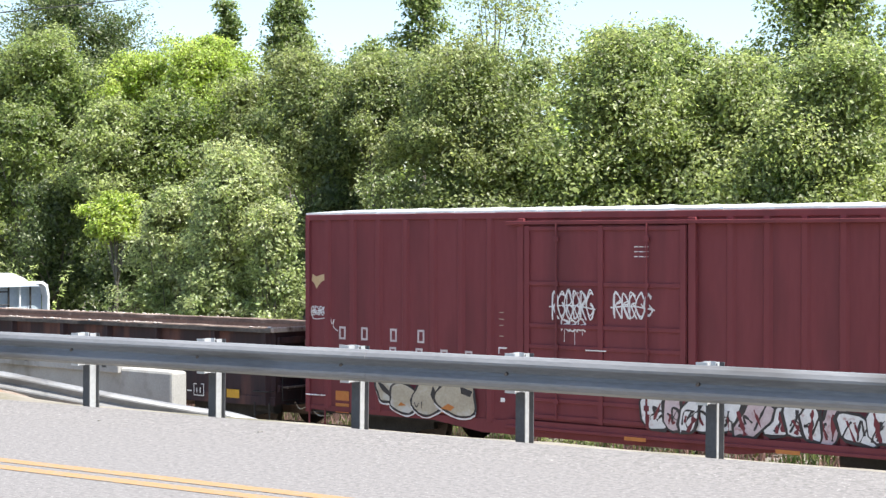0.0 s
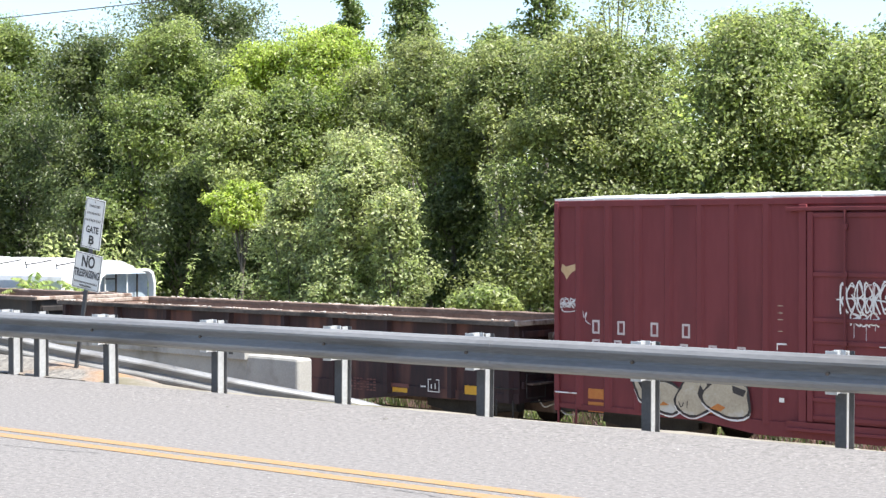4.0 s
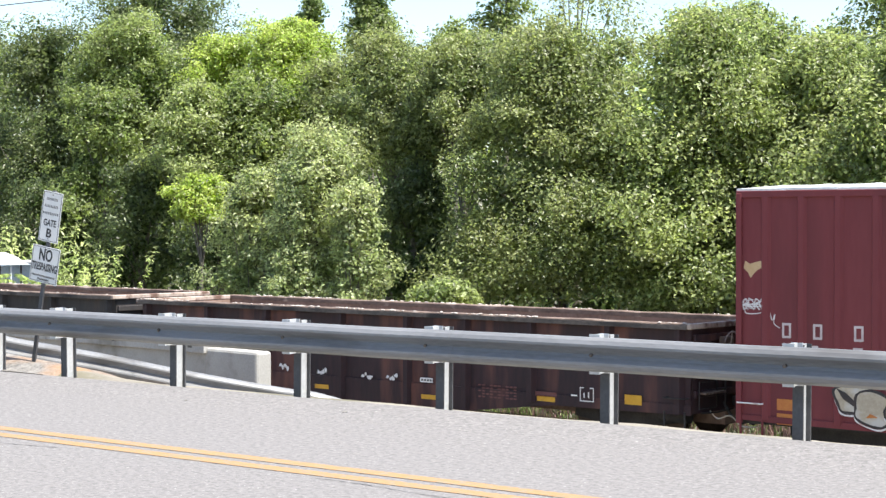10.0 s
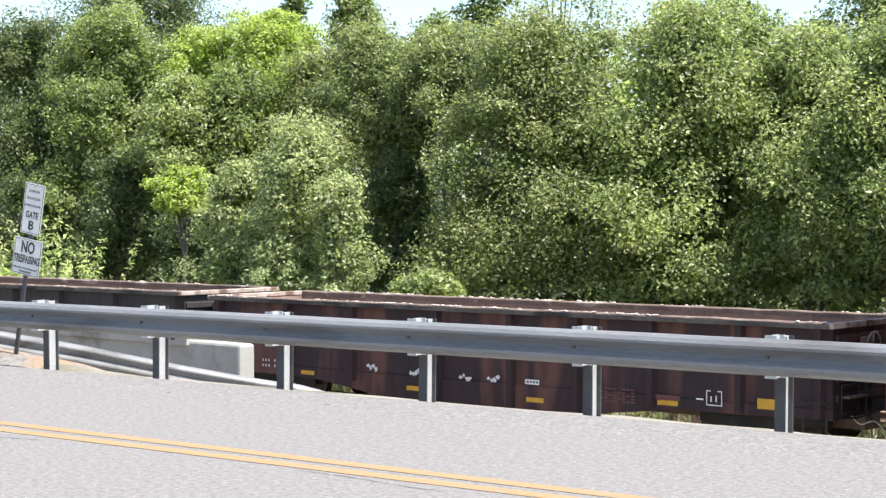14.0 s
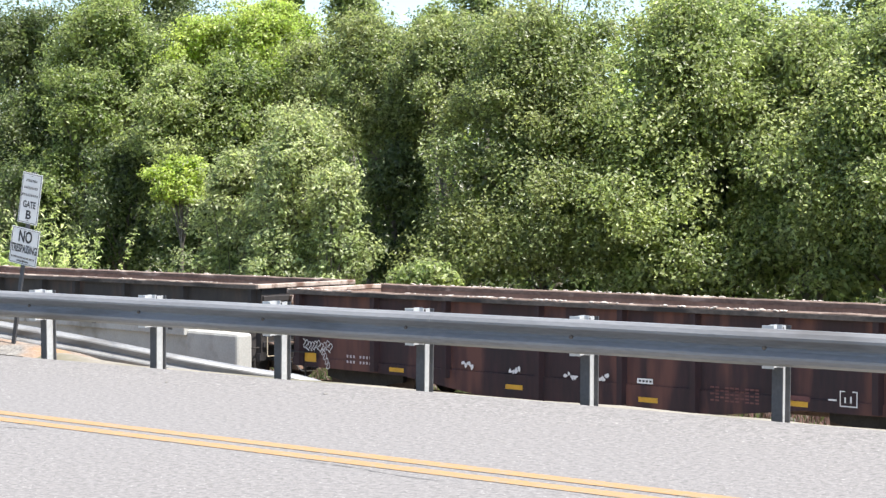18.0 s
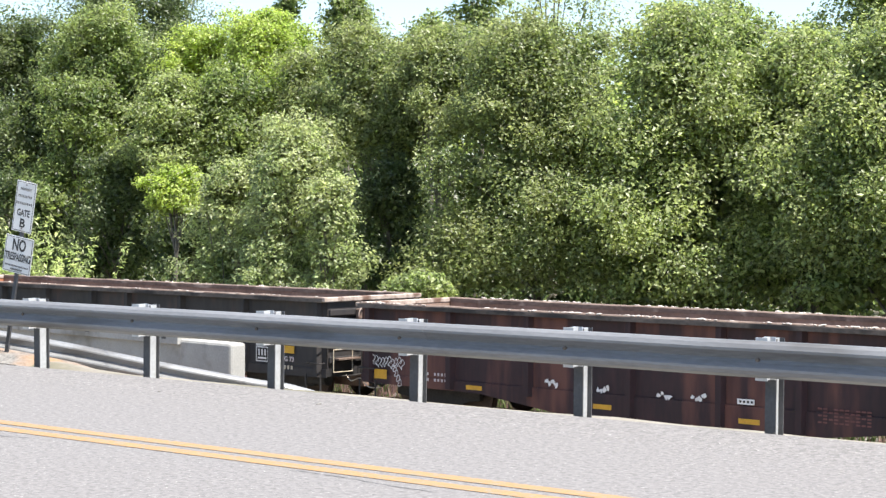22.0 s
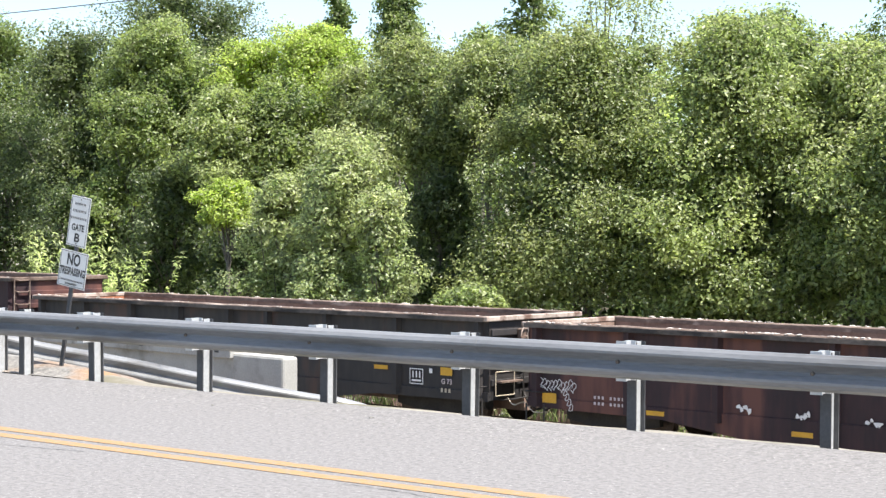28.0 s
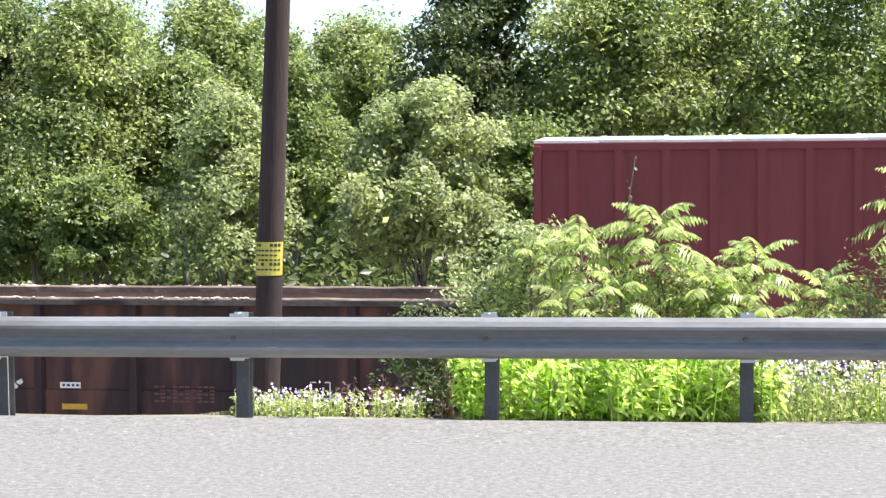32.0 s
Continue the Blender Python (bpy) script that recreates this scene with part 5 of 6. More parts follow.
def tree(x, y, top, width, kind, leaves, seed, base=0.25, lean=0.0, leaf=0.13, sparse=0.0, label="", bush=False, name="tree", deep_share=0.12, tuft=0.30):
    """A broadleaf tree: trunk, limbs and a crown of boughs, each bough set with tufts of leaves.
    top: world height; base: share of the height below the crown; tuft: size of the tufts against their bough."""
    rng = np.random.default_rng(seed)
    gz = ground_z(x, y)
    h = top - gz
    t = group_thing(name, label, "bush" if bush else "tree", at=(x, y, gz))
    z0 = h * base
    tall = h - z0
    ph = rng.uniform(0, 6.28, 6)
    mean = 0.100 * math.sqrt(width * tall) + 0.10
    nc = int(min(170, max(18, 1.5 * width * tall / mean ** 2)))

    def dome(m):
        """Places in a crown that is broad at its foot and rounded at its top, and the way outwards at each."""
        u, a_ = rng.uniform(0.0, 1.0, m), rng.uniform(0, 2 * math.pi, m)
        r = rng.uniform(0.08, 1.0, m) ** 0.5 * (1 - u ** 2.0) ** 0.62 * (1 - 0.10 * u)
        r = r * (1 + 0.20 * np.sin(3 * a_ + ph[0] + 4 * u) + 0.16 * np.sin(9 * u + ph[1] + 2 * a_))
        px, py = r * np.cos(a_) * width / 2, r * np.sin(a_) * width / 2
        return np.stack([px + lean * u, py, z0 + u * tall], 1), np.stack([np.cos(a_), np.sin(a_), 0.2 + 0.8 * u], 1)

    cen, out = dome(nc)
    cen = cen * np.array((0.92, 0.92, 1.0)) + rng.normal(size=(nc, 3)) * 0.3 * mean
    lead = max(4, nc // 9)                                 # leading shoots make the skyline uneven
    cen[:lead, 2] = z0 + tall * rng.uniform(0.72, 1.03, lead)
    cen[:lead, :2] = rng.uniform(-0.28, 0.28, (lead, 2)) * width
    cr = mean * rng.uniform(0.5, 1.5, nc)
    cr[:lead] *= 0.7
    # tufts on each bough, most of them on its upper and outer side
    mt = 11
    nt = nc * mt
    lob = np.repeat(np.arange(nc), mt)
    td = rng.normal(size=(nt, 3)) + 0.45 * out[lob] + np.array((0, 0, 0.35))
    td /= np.linalg.norm(td, axis=1)[:, None]
    tc = cen[lob] + td * (cr[lob] * rng.uniform(0.35, 1.15, nt))[:, None] * np.array((1.2, 1.2, 0.85))
    rad = cr[lob] * tuft * rng.uniform(0.6, 1.6, nt)
    wgt = rad ** 2 * (1 - sparse * rng.uniform(0, 1, nt)) * rng.uniform(0.4, 1.3, nt)
    per = np.maximum(2, leaves * wgt / wgt.sum()).astype(int)
    idx = np.repeat(np.arange(nt), per)
    n = len(idx)
    d = rng.normal(size=(n, 3))
    d *= (1.45 * rng.uniform(0.05, 1.0, n) ** 0.45 / np.linalg.norm(d, axis=1))[:, None]
    off = d * rad[idx][:, None] * np.array((0.9, 0.9, 0.6))
    off[:, 2] -= 0.25 * (off[:, 0] ** 2 + off[:, 1] ** 2) / rad[idx]
    pos = tc[idx] + off
    pos[:, 2] = np.maximum(pos[:, 2], 0.08)
    nor = td[idx] * 0.40 + d * 0.2 + np.array((0.15, -0.20, 0.45)) + rng.normal(size=(n, 3)) * 0.46
    size = leaf * rng.uniform(0.6, 1.25, n)
    # larger leaves deep inside the crown close it
    m = int(n * deep_share * (1 - 0.8 * sparse))
    k = rng.integers(0, nc, m)
    deep = cen[k] * np.array((0.70, 0.70, 0.96)) + rng.normal(size=(m, 3)) * cr[k][:, None] * 0.5
    deep[:, 2] = np.maximum(deep[:, 2], 0.1)
    pos = np.concatenate([pos, deep])
    nor = np.concatenate([nor, rng.normal(size=(m, 3)) + np.array((0, -0.2, 0.4))])
    size = np.concatenate([size, leaf * rng.uniform(1.5, 2.4, m)])
    leaf_mesh("crown", pos, nor, size, LEAF[kind], t, rng)
    # trunk and limbs
    segs = []
    tr = 0.04 + 0.011 * h
    pts = [np.array((lean * u + 0.12 * math.sin(5 * u + ph[3]) * (0 if u == 0 else 1), 0.12 * math.cos(4 * u + ph[4]) * (0 if u == 0 else 1), h * u * 0.93)) for u in np.linspace(0, 1, 7)]
    if bush:
        for k in range(7):
            a = 6.28 * k / 7 + ph[0]
            e = np.array((math.cos(a) * width * 0.28, math.sin(a) * width * 0.28, h * rng.uniform(0.5, 0.8)))
            mid = e * 0.5 + np.array((0, 0, 0.1))
            segs += [(np.zeros(3), mid, 0.035, 0.025), (mid, e, 0.025, 0.010)]
    else:
        for i in range(6):
            segs.append((pts[i], pts[i + 1], tr * (1 - i / 6.6), tr * (1 - (i + 1) / 6.6)))
    pick = rng.choice(nc, min(nc, 16), replace=False)
    for k in pick:
        e = cen[k]
        u = min(0.9, max(0.12, (e[2] / h) * 0.62))
        i = min(5, int(u * 6))
        s = pts[i] * (1 - (u * 6 - i)) + pts[i + 1] * (u * 6 - i)
        mid = s * 0.45 + e * 0.55 + np.array((0, 0, 0.06 * h * rng.uniform(-0.3, 1)))
        r0 = tr * (1 - u) * 0.34 + 0.010
        segs += [(s, mid, r0, r0 * 0.6), (mid, e, r0 * 0.6, 0.008)]
    limb_mesh("trunk", segs, t)
    return t


def polar(az, dist):
    return dist * math.sin(radians(az)), dist * math.cos(radians(az))


# azimuth, depth behind the road, elevation of the top and of the crown's foot, breadth in degrees, leaf colour, thousands of leaves, sparse
T_ROWS = [
    # far layer, above the rest
    (-60, 62, 6.4, 2.0, 7.0, "dark", 12, 0.0), (-56.5, 60, 6.6, 2.0, 4.5, "mid", 14, 0.0), (-48.3, 66, 7.9, 4.4, 5.6, "dark", 30, 0.0), (-43.05, 60, 7.6, 5.2, 0.9, "mid", 5, 0.1),
    (-41.1, 60, 7.9, 5.0, 1.7, "mid", 9, 0.1), (-38.3, 62, 6.1, 4.0, 3.2, "mid", 16, 0.1), (-34.4, 52, 8.6, 4.5, 5.0, "olive", 7, 0.9), (-36.9, 56, 8.2, 5.2, 1.8, "mid", 5, 0.5),
    (-29.5, 58, 6.5, 4.0, 5.2, "mid", 20, 0.1), (-26.0, 60, 5.7, 3.0, 3.2, "dark", 9, 0.1), (-23.6, 56, 8.6, 3.5, 4.6, "mid", 17, 0.5), (-20.9, 60, 5.7, 0.0, 3.8, "dark", 22, 0.0), (-22.4, 52, 5.0, 2.0, 2.4, "mid", 10, 0.0),
    (-17.3, 66, 5.2, 1.5, 3.0, "fresh", 10, 0.1), (-14.1, 60, 5.7, 1.5, 3.5, "fresh", 18, 0.2), (-12.0, 66, 4.6, 1.0, 3.0, "mid", 9, 0.1), (-9.4, 64, 4.7, 1.0, 4.4, "fresh", 19, 0.1),
    (-5.4, 56, 8.0, 0.5, 4.4, "dark", 36, 0.0), (-1.0, 56, 6.2, 1.5, 4.6, "fresh", 18, 0.0), (2.2, 58, 7.0, 1.5, 5.0, "fresh", 18, 0.0), (6.5, 58, 7.6, 1.5, 5.0, "mid", 16, 0.0), (12.0, 60, 8.0, 1.0, 8.0, "mid", 10, 0.0),
    # middle layer
    (-57.5, 46, 5.6, 0.0, 5.0, "mid", 16, 0.0), (-54.3, 46, 6.5, 3.2, 3.6, "mid", 20, 0.0), (-53.9, 45, 3.5, -0.6, 4.0, "dark", 18, 0.0), (-53.4, 54, 3.4, -2.0, 5.0, "dark", 12, 0.0), (-51.7, 45, 6.2, 0.3, 2.9, "dark", 24, 0.0), (-48.9, 46, 6.05, 3.1, 4.0, "mid", 32, 0.0),
    (-49.7, 44, 3.9, 0.6, 3.0, "mid", 17, 0.0), (-46.9, 43.5, 4.1, 1.5, 2.7, "fresh", 19, 0.0), (-46.1, 47, 5.9, 3.6, 2.4, "lime", 18, 0.0), (-43.9, 48, 6.4, 3.3, 3.2, "lime", 30, 0.0),
    (-45.0, 45, 4.4, 0.6, 2.5, "mid", 16, 0.0), (-42.6, 47, 5.0, 1.2, 2.2, "olive", 14, 0.0), (-40.5, 46, 5.75, 2.3, 3.4, "olive", 30, 0.0), (-38.2, 45, 5.6, 2.6, 3.4, "olive", 28, 0.0),
    (-34.9, 44, 5.7, -2.4, 6.0, "olive", 84, 0.0), (-30.3, 45, 6.1, -2.4, 4.6, "fresh", 66, 0.0),
    (-26.6, 46, 5.3, -2.2, 4.2, "fresh", 60, 0.0), (-23.8, 44.5, 5.3, -2.4, 4.4, "fresh", 60, 0.0), (-18.4, 45, 4.9, -2.4, 3.8, "fresh", 46, 0.0), (-15.2, 46, 3.6, -0.5, 3.0, "mid", 16, 0.0), (-11.8, 48, 3.3, -0.5, 3.2, "mid", 15, 0.0),
    # dark fillers: the shaded hollows between crowns, put into leaf colour
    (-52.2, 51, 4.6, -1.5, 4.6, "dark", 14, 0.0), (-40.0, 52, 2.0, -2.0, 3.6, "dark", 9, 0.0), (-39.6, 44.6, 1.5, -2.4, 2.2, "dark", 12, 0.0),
    # understory close behind the tracks; its dark kind paints in the shade under the crowns
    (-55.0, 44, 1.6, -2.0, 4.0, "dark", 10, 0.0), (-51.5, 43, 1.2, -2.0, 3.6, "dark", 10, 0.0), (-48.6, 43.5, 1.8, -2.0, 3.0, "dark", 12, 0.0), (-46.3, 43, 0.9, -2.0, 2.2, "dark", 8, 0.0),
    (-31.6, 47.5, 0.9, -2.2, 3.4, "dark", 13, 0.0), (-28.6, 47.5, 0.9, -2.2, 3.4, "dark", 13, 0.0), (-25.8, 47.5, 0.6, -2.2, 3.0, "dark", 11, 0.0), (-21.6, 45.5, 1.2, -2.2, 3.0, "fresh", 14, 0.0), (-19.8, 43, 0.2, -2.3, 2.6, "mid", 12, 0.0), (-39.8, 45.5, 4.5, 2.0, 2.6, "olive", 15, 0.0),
]
T_LABEL = dict(dark="tall dark green broadleaf tree, or understory coloured dark for shade", mid="green broadleaf tree in full summer leaf", olive="dense olive-green tree with small shimmering leaves",
               lime="bright lime-green tree standing out of the wood", grey="pale grey-green broadleaf tree", fresh="fresh yellow-green maple-like tree")
T_LEAF = dict(dark=0.074, mid=0.074, olive=0.064, lime=0.064, grey=0.066, fresh=0.074)
T_TUFT = dict(dark=0.46, mid=0.48, olive=0.54, lime=0.44, grey=0.42, fresh=0.56)


def plant(az, depth, el, low, breadth, kind, thousands, sparse, seed, label, bush=False, name="tree"):
    dist = depth / math.cos(radians(az))
    x, y = polar(az, dist)
    top, foot, gz = EYE_Z + dist * math.tan(radians(el)), EYE_Z + dist * math.tan(radians(low)), ground_z(x, y)
    base = max(0.02, (foot - gz) / (top - gz))
    far = 1.25 if depth > 54 else 1.0
    breadth *= 1.28 if breadth > 2 and not bush else 1.0       # neighbouring crowns grow into one another
    tree(x, y, top, 2 * dist * math.tan(radians(breadth / 2)), kind, int(1000 * thousands), seed, base, random.uniform(-.3, .3), T_LEAF[kind] * far, sparse, label, bush, name, tuft=T_TUFT[kind])


for i, (az, depth, el, low, breadth, kind, thousands, sparse) in enumerate(T_ROWS):
    plant(az, depth, el, low, breadth, kind, thousands, sparse, 100 + i, T_LABEL[kind])
B_ROWS = [
    (-43.1, 38.6, 2.8, -2.6, 3.6, "grey", 20, "pale green spreading bush behind the track"), (-45.0, 38.9, 1.5, -2.6, 2.8, "grey", 11, "pale green spreading bush behind the track"),
    (-41.7, 38.2, 0.9, -2.6, 2.0, "grey", 7, "pale green spreading bush behind the track"),
    (-38.7, 36.8, -2.15, -2.8, 2.6, "fresh", 4, "low yellow-green bush behind the track"),
    (-57.0, 38.5, 0.0, -2.6, 4.0, "mid", 5, "low green bush beside the track"),
    (-13.8, 39.5, 2.1, -2.6, 4.2, "grey", 20, "feathery pale green bush behind the track"), (-7.6, 39.5, 2.5, -2.2, 5.6, "grey", 32, "feathery pale green many-stemmed bush behind the track"), (-18.2, 39.5, -0.2, -2.6, 4.0, "mid", 12, "green leafy bush behind the track"),
    (-3.8, 41, 1.6, -2.4, 3.4, "mid", 10, "green leafy bush behind the track"), (2.5, 42, 1.0, -2.4, 5.0, "mid", 8, "green leafy bush behind the track"),
]
for i, (az, depth, el, low, breadth, kind, thousands, lab) in enumerate(B_ROWS):
    plant(az, depth, el, low, breadth, kind, thousands, 0.0, 300 + i, lab, True, "bush")
plant(-46.8, 39.5, 1.45, 0.30, 2.0, "lime", 7, 0.0, 350, "small bright lime-green tree before the wood")


def far_woods():
    """The closed wood behind the single trees: big leaf sprays in many low domes."""
    rng = np.random.default_rng(77)
    P, N, Z = [], [], []
    for k in range(150):
        az = rng.uniform(-66, 20)
        y = rng.uniform(64, 92)
        d = y / math.cos(radians(az))
        el = 4.5 + 0.8 * math.sin(az * 0.55) + rng.uniform(-0.9, 0.7) - (2.0 if -17 < az < -5 else 0)
        x = d * math.sin(radians(az))
        top = EYE_Z + d * math.tan(radians(el))
        m = 420
        u = rng.normal(size=(m, 3))
        u /= np.linalg.norm(u, axis=1)[:, None]
        w = rng.uniform(2.5, 4.0)
        hh = (top + 2.5) / 2
        P.append(np.array((x, y, top - hh)) + u * np.array((w, w, hh)) * rng.uniform(0.8, 1.0, m)[:, None])
        N.append(u + rng.normal(size=(m, 3)) * 0.5 + np.array((0, 0, 0.5)))
        Z.append(rng.uniform(0.22, 0.45, m))
    o = leaf_mesh("far_woods", np.concatenate(P), np.concatenate(N), np.concatenate(Z), LEAF["mid"], None, rng, 0.6, "closed green wood rising behind the trees", "stuff")
    o["category"] = "woods"
    # shrubs and young growth that cover the floor of the wood, leaves darkened as shade
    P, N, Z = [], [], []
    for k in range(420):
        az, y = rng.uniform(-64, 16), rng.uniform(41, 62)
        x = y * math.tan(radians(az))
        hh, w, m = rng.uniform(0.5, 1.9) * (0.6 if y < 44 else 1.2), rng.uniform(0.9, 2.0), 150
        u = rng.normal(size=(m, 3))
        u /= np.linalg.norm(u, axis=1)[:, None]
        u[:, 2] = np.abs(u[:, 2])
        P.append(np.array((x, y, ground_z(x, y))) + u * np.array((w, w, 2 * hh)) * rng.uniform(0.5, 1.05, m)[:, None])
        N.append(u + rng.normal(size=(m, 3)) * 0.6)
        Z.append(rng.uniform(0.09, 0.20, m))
    o = leaf_mesh("undergrowth", np.concatenate(P), np.concatenate(N), np.concatenate(Z), LEAF["dark"], None, rng, 0.6, "green undergrowth on the floor of the wood, coloured dark for shade", "stuff")
    o["category"] = "undergrowth"


far_woods()


# ---- roadside plants ----
def weed_patch(name, x0, x1, y0, y1, n, hgt, kind, seed, label, leaf=0.05, flowers=0):
    """A patch of upright weeds, stems closely set with leaves."""
    rng = np.random.default_rng(seed)
    t = group_thing(name, label, "weeds", at=((x0 + x1) / 2, (y0 + y1) / 2, ground_z((x0 + x1) / 2, (y0 + y1) / 2)))
    ox, oy, oz = t.location
    cen, nor, siz, segs, fl = [], [], [], [], []
    for k in range(n):
        x, y = rng.uniform(x0, x1), rng.uniform(y0, y1)
        g = ground_z(x, y)
        h = hgt * rng.uniform(0.55, 1.1) - 0.0
        bend = 0.10 if hgt < 2 else 0.22
        tx, ty = rng.normal(0, bend * h), rng.normal(0, bend * h)
        root, tip = np.array((x - ox, y - oy, g - oz)), np.array((x - ox + tx, y - oy + ty, g - oz + h))
        segs.append((root, tip, 0.006, 0.003))
        m = int(14 + 22 * h)
        for j in range(m):
            u = rng.uniform(0.03, 1.0)
            a = rng.uniform(0, 6.28)
            d = np.array((math.cos(a), math.sin(a), 0.35))
            p = root * (1 - u) + tip * u + d * leaf * rng.uniform(0.6, 1.6)
            cen.append(p)
            nor.append(np.array((math.cos(a) * 0.4 + 0.25, math.sin(a) * 0.4 - 0.2, 0.7)) + rng.normal(0, 0.35, 3))
            siz.append(leaf * rng.uniform(0.6, 1.3))
        for j in range(flowers):
            fl.append(tip + rng.normal(0, 0.06, 3) * np.array((1, 1, 0.6)))
    leaf_mesh("foliage", np.array(cen), np.array(nor), np.array(siz), LEAF[kind], t, rng, 0.30, "", "stuff")
    tagged(limb_mesh("stem_growth", segs, t, kind), kind="stuff")
    if flowers:
        fl = np.array(fl)
        leaf_mesh("blossom", fl, rng.normal(size=(len(fl), 3)) + np.array((0, -0.6, 0.8)), np.full(len(fl), 0.014), LEAF["petal"], t, rng, 0.9, "", "stuff")
    return t


def frond_shrub(x, y, top, n, seed, spread=0.45, kind="sumac"):
    """A young sumac: a bare stem, and at its top a rosette of arching fronds with hanging leaflets."""
    rng = np.random.default_rng(seed)
    g = ground_z(x, y)
    h = top - g - 0.5 * spread
    t = group_thing("sumac_sapling", "yellow-green sumac sapling with arching comb-like fronds", "sapling", "roadside saplings", (x, y, g))
    stem = [np.array((0.08 * math.sin(2 * u + seed) - 0.08 * math.sin(seed), 0.06 * math.cos(2 * u + seed) - 0.06 * math.cos(seed), h * u)) for u in np.linspace(0, 1, 6)]
    segs = [(p, q, 0.020 - 0.002 * i, 0.018 - 0.002 * i) for i, (p, q) in enumerate(zip(stem, stem[1:]))]
    top_p = stem[-1] - np.array((stem[-1][0], stem[-1][1], 0)) * 0.0
    V, F = [], []
    for k in range(n):
        ring = k / max(1, n - 1)                       # 0: outermost and lowest, 1: the centre
        s = top_p - np.array((0, 0, (1 - ring) * 0.45 * spread))
        a = 2.4 * k + rng.uniform(-.3, .3)
        ln = spread * rng.uniform(0.8, 1.1) * (1.05 - 0.3 * ring)
        rise = 0.25 + 1.15 * ring + rng.uniform(-.15, .15)
        out, side = np.array((math.cos(a), math.sin(a), 0)), np.array((-math.sin(a), math.cos(a), 0))
        prev = s
        for j in range(1, 16):
            q = j / 15
            el = rise * (1 - q) + (rise - 1.45) * q     # the frond bends over towards its tip
            p = prev + (out * math.cos(el) + np.array((0, 0, math.sin(el)))) * ln / 15
            segs.append((prev, p, 0.0045 * (1 - 0.6 * q), 0.004 * (1 - 0.6 * q)))
            if j > 2:
                ll = 0.27 * spread * math.sin(math.pi * (0.16 + 0.74 * q)) * rng.uniform(0.85, 1.12)
                along = out * math.cos(el) + np.array((0, 0, math.sin(el)))
                for sg in (-1, 1):
                    tip = p + side * sg * ll * 0.72 + along * ll * 0.28 + np.array((0, 0, -ll * rng.uniform(0.40, 0.75)))
                    mid = p * 0.55 + tip * 0.45 + side * sg * ll * 0.08 + np.array((0, 0, 0.06 * ll))
                    wv = along * ll * 0.135
                    b = len(V)
                    V += [p, mid + wv, tip, mid - wv]
                    F += [(b, b + 1, b + 2), (b, b + 2, b + 3)]
            prev = p
    mesh_object("fronds", V, F, LEAF[kind], t)
    limb_mesh("stem", segs, t)


SAPLINGS = ((0.08, 16.0, 1.68, 18, 1, 0.66), (-0.50, 16.0, 1.48, 16, 2, 0.60), (-1.0, 16.1, 1.36, 12, 3, 0.50), (0.89, 16.0, 1.33, 16, 4, 0.56), (1.36, 15.9, 1.05, 14, 5, 0.50),
            (0.42, 15.8, 1.14, 15, 6, 0.56), (-0.25, 15.7, 1.10, 14, 7, 0.58), (0.75, 15.6, 0.92, 13, 10, 0.52), (2.28, 16.0, 1.95, 18, 12, 0.72), (-0.75, 15.6, 0.95, 12, 13, 0.5), (1.1, 15.5, 0.80, 10, 14, 0.45))


def grass_strip(name, x0, x1, y0, y1, n, h0, h1, kind, seed, label):
    """Thin upright blades of grass, one sheet of growth."""
    rng = np.random.default_rng(seed)
    V, F = [], []
    for k in range(n):
        x, y = rng.uniform(x0, x1), rng.uniform(y0, y1)
        x += 0.35 * math.sin(7.0 * x + seed)
        z = max(ground_z(x, y), RAIL_Z - 0.2 - 0.5 * (y - 31.8), RAIL_Z - 0.9 + 0.5 * (min(y, 32.8) - 31.4))     # on the shoulders of the two ballast beds
        h = rng.uniform(h0, h1) * (0.75 + 0.45 * math.sin(1.9 * x + seed) * math.sin(0.7 * x))
        a = rng.uniform(0, 6.28)
        w, dx, dy = 0.012 + 0.012 * rng.random(), rng.normal(0, 0.3) * h, rng.normal(0, 0.3) * h
        c, s_ = w * math.cos(a), w * math.sin(a)
        b = len(V)
        V += [(x - c, y - s_, z - 0.05), (x + c, y + s_, z - 0.05), (x + c * 0.8 + dx * 0.4, y + s_ * 0.8 + dy * 0.4, z + h * 0.6), (x - c * 0.8 + dx * 0.4, y - s_ * 0.8 + dy * 0.4, z + h * 0.6), (x + dx, y + dy, z + h)]
        F += [(b, b + 1, b + 2, b + 3), (b + 3, b + 2, b + 4)]
    tagged(mesh_object(name, V, F, LEAF[kind]), label, "grass", kind="stuff").matrix_basis = TURN


weed_patch("weeds", -1.50, 0.95, 13.75, 14.9, 300, 0.66, "weed", 1, "bright yellow-green leafy weeds behind the guardrail", 0.062)
weed_patch("wildflowers", -3.35, -1.9, 13.8, 14.8, 110, 0.21, "sumac", 2, "low green weeds with tiny pinkish white flowers", 0.026, 2)
tree(-1.95, 15.0, 0.52, 0.9, "dark", 3200, 505, 0.02, 0, 0.024, 0.3, "dark straggling shrub at the foot of the bank", True, "shrub", 0)
weed_patch("wildflowers", 0.55, 4.2, 13.8, 15.2, 330, 0.50, "sumac", 3, "green weeds thick with tiny pinkish white flowers", 0.034, 4)
weed_patch("dry_weeds", -2.6, -1.2, 14.6, 15.6, 50, 0.45, "straw", 14, "dry straw-coloured weed stalks behind the guardrail", 0.03)
weeds = weed_patch("track_weeds", -26, -19.5, 32.3, 33.2, 130, 0.5, "olive", 5, "green weeds growing between the two tracks", 0.05)
weeds.matrix_basis = TURN @ Matrix.Translation(weeds.location)
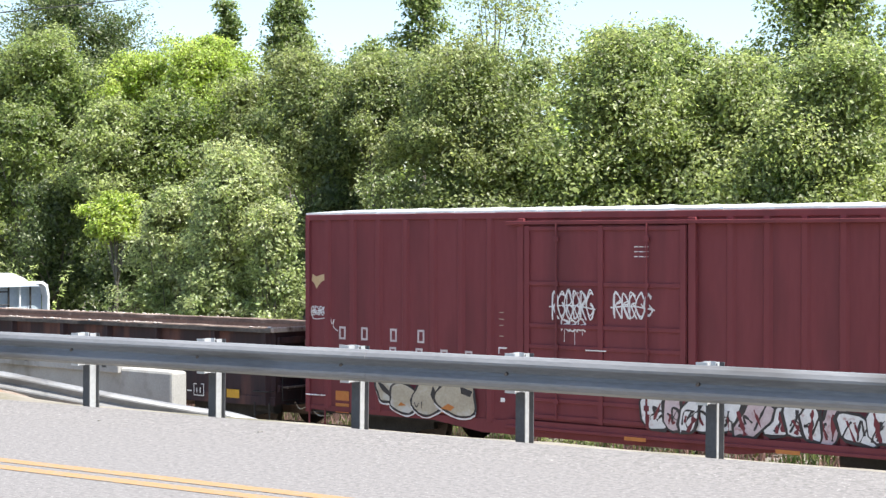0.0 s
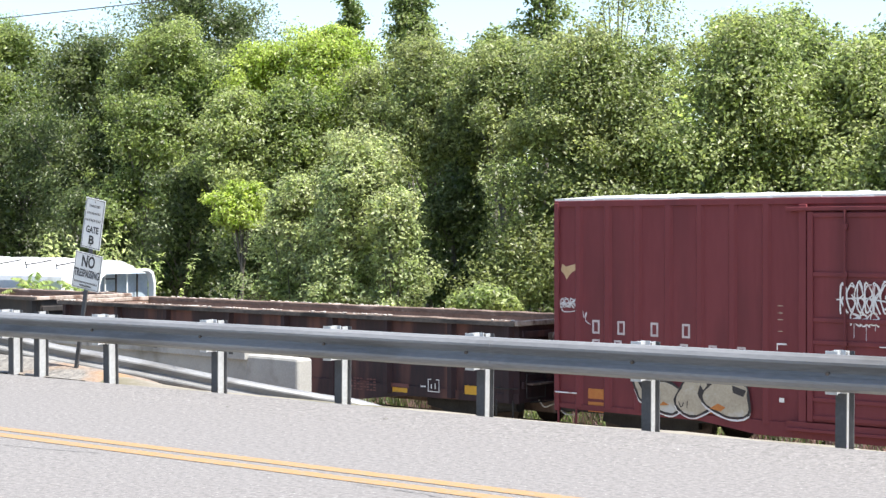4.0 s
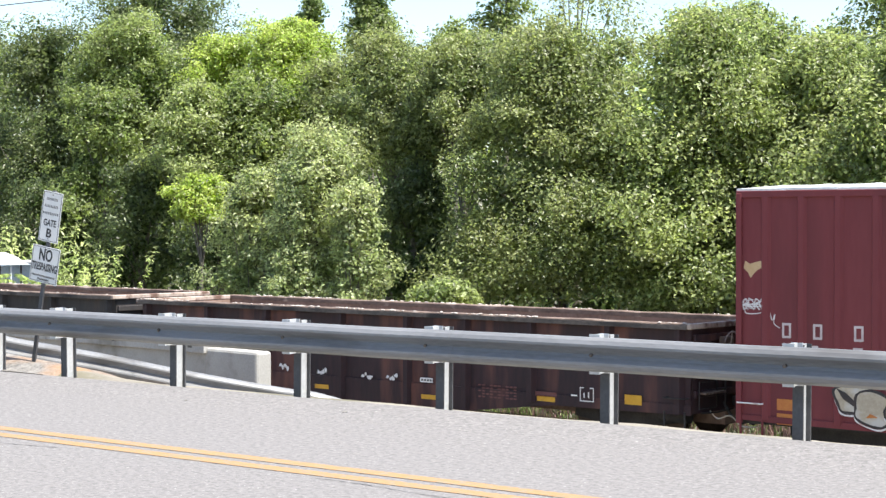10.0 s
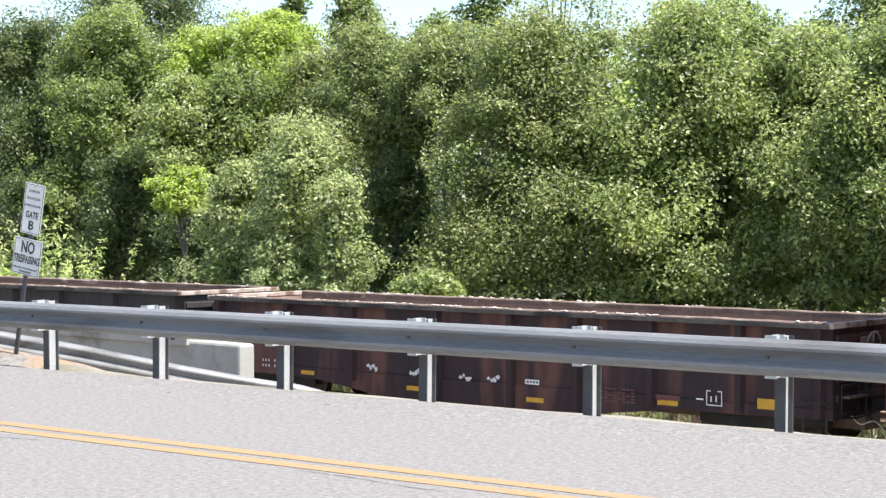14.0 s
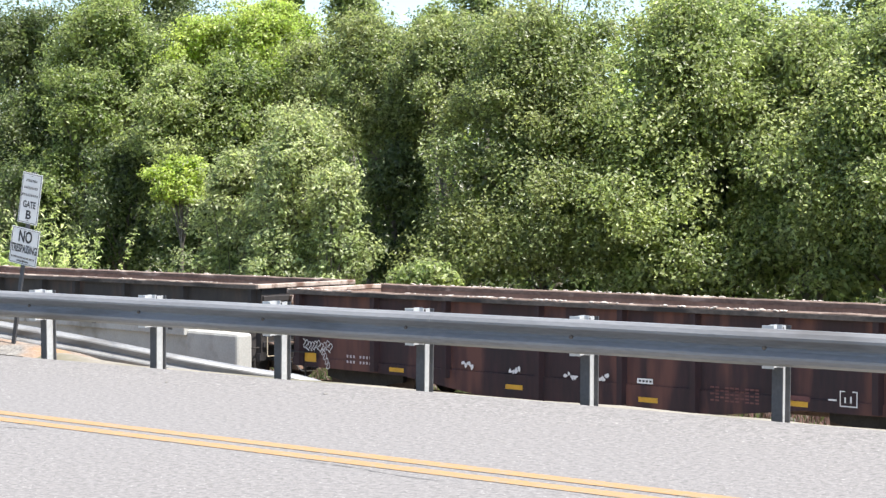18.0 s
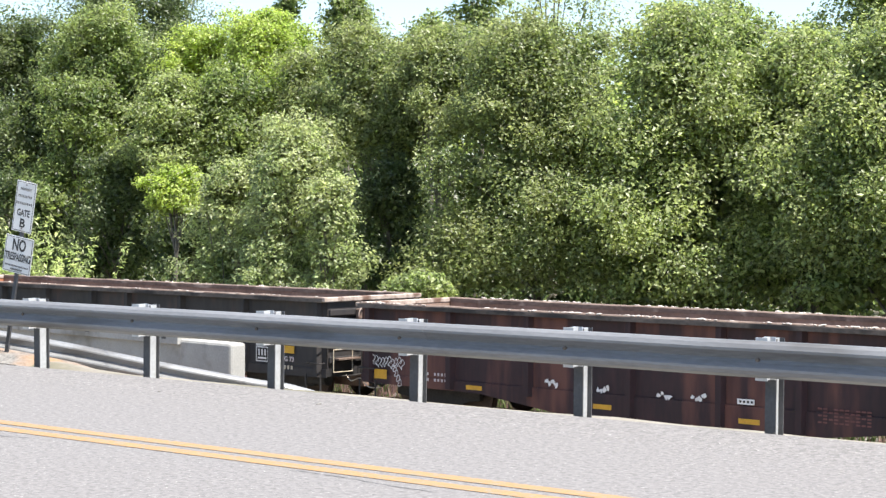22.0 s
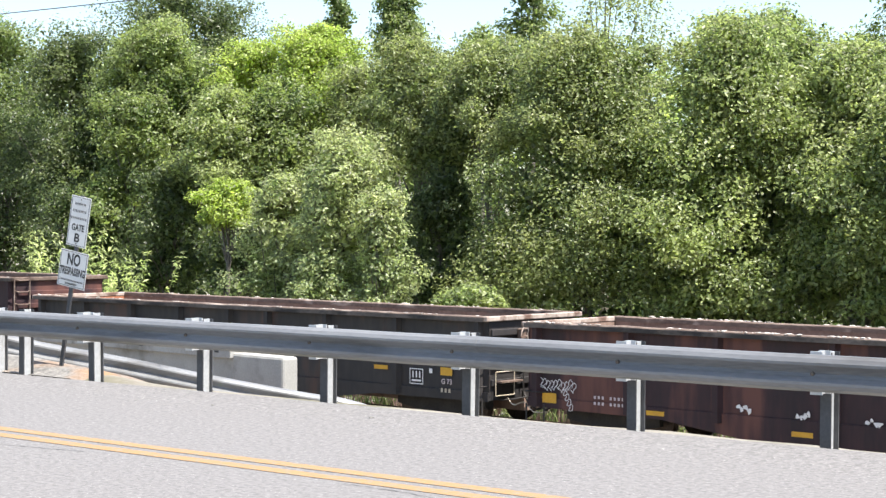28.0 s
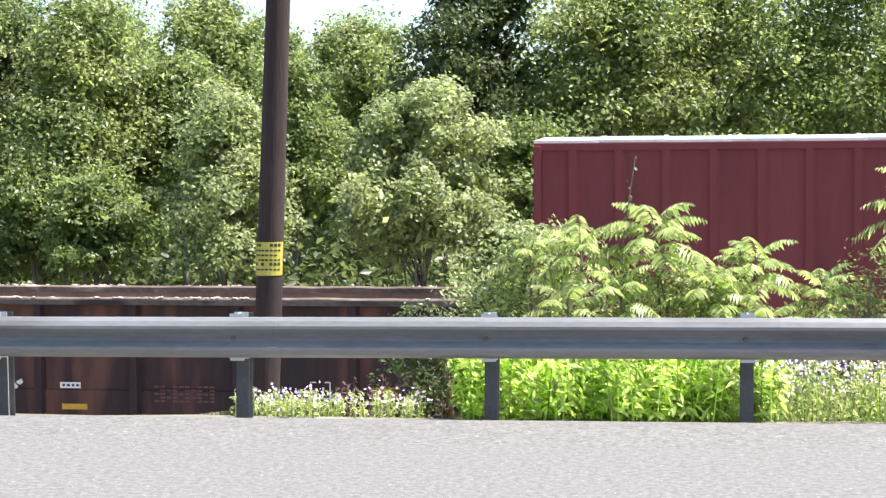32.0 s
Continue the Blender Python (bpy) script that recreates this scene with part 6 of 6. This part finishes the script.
weed_patch("sapling_thicket", -52.6, -45.6, 38.8, 39.6, 60, 4.2, "sumac", 31, "thicket of bright green leafy saplings beside the far track", 0.11)
grass_strip("dry_track_grass", -34, 8, 31.9, 33.8, 9000, 0.22, 0.50, "straw", 21, "dry straw-coloured grass between the two tracks")
grass_strip("green_track_grass", -34, 8, 31.9, 33.8, 11000, 0.20, 0.46, "dark", 22, "dull green grass between the two tracks")
tree(-1.25, 16.6, 1.22, 1.7, "grey", 12000, 501, 0.02, 0, 0.030, 0, "grey-green roadside shrub behind the guardrail", True, "shrub", 0)
tree(0.3, 16.2, 0.95, 1.9, "fresh", 9000, 502, 0.02, 0, 0.026, 0, "green roadside shrub behind the guardrail", True, "shrub", 0)
tree(1.9, 16.2, 0.85, 2.2, "mid", 6000, 503, 0.02, 0, 0.026, 0, "green roadside shrub behind the guardrail", True, "shrub", 0)
tree(2.15, 16.5, 1.08, 0.8, "mid", 3000, 504, 0.02, 0, 0.026, 0, "green roadside shrub behind the guardrail", True, "shrub", 0)
for x, y, top, n, seed, sp in SAPLINGS:
    frond_shrub(x, y, top + 0.05, n, seed, sp)


def climbing_vine(x, y, z0, top):
    """A thin shoot that rises above the saplings, set with small round leaves."""
    rng = np.random.default_rng(61)
    g = ground_z(x, y)
    t = group_thing("climbing_vine", "thin vine shoot with small round leaves above the saplings", "vine", at=(x, y, g))
    pts = [np.array((0.045 * math.sin(7 * u) + 0.07 * u * u, 0.03 * math.cos(5 * u), (top - g) * u)) for u in np.linspace(0, 1, 30)]
    limb_mesh("stem", [(p, q, 0.006, 0.005) for p, q in zip(pts, pts[1:])], t)
    P = [p + rng.normal(0, 0.016, 3) for p in pts for _ in range(2) if p[2] > z0 - g]
    leaf_mesh("foliage", np.array(P), rng.normal(size=(len(P), 3)) + np.array((0.2, -0.8, 0.6)), rng.uniform(0.012, 0.022, len(P)), LEAF["dark"], t, rng, 0.8, "", "stuff")


climbing_vine(-0.24, 15.9, 1.4, 2.01)
frond_shrub(-44.8, 33.35, 0.60, 14, 8, 1.2)
frond_shrub(-43.0, 33.4, 0.48, 12, 9, 1.1)


def stones(n, seed):
    rng = random.Random(seed)
    for k in range(n):
        x, y = (-11.3, 12.55) if k == 0 else (rng.uniform(-15, 2), rng.uniform(12.3, 13.2))
        bm = bm_new()
        r = bmesh.ops.create_icosphere(bm, subdivisions=1, radius=1.0)
        sx, sy, sz = [rng.uniform(0.014, 0.024) * (1.5 if k == 0 else 0.8) for _ in range(3)]
        for v in bm.verts:
            f = rng.uniform(0.8, 1.2)
            v.co = Vector((v.co.x * sx * f, v.co.y * sy * f, v.co.z * sz * 0.7 * f))
        o = tagged(part("stone", bm, M["stone"]), "small grey stone lying on the asphalt", "stone", "loose stones on the road")
        o.location = (x, y, sz * 0.45)


stones(12, 6)


# ---- what moves ----
def motions():
    times = [i * 0.5 for i in range(65)]
    starts = {0: (boxcar, BOX_L * LONG / 2), 1: (gon1, -GON_GAP - GON_L / 2), 2: (gon2, -2 * GON_GAP - 1.5 * GON_L), 3: (gon3, -3 * GON_GAP - 2.5 * GON_L)}
    for idx, (car, off) in starts.items():
        walk(car, [(t, TURN @ pose(box_end(t) + off, MID, BODY_Z)) for t in times])
    walk(hopper, [(t, TURN @ pose(pale_end(t), MID + 4.4, BODY_Z)) for t in times])
    for w, x, idx in WHEELS:
        where = pale_end if idx == 4 else box_end
        walk(w, [(t, pose(x, 0, 0.42 + LIFT, 0, math.degrees((where(t) - where(0)) / 0.42), 0)) for t in times])


motions()
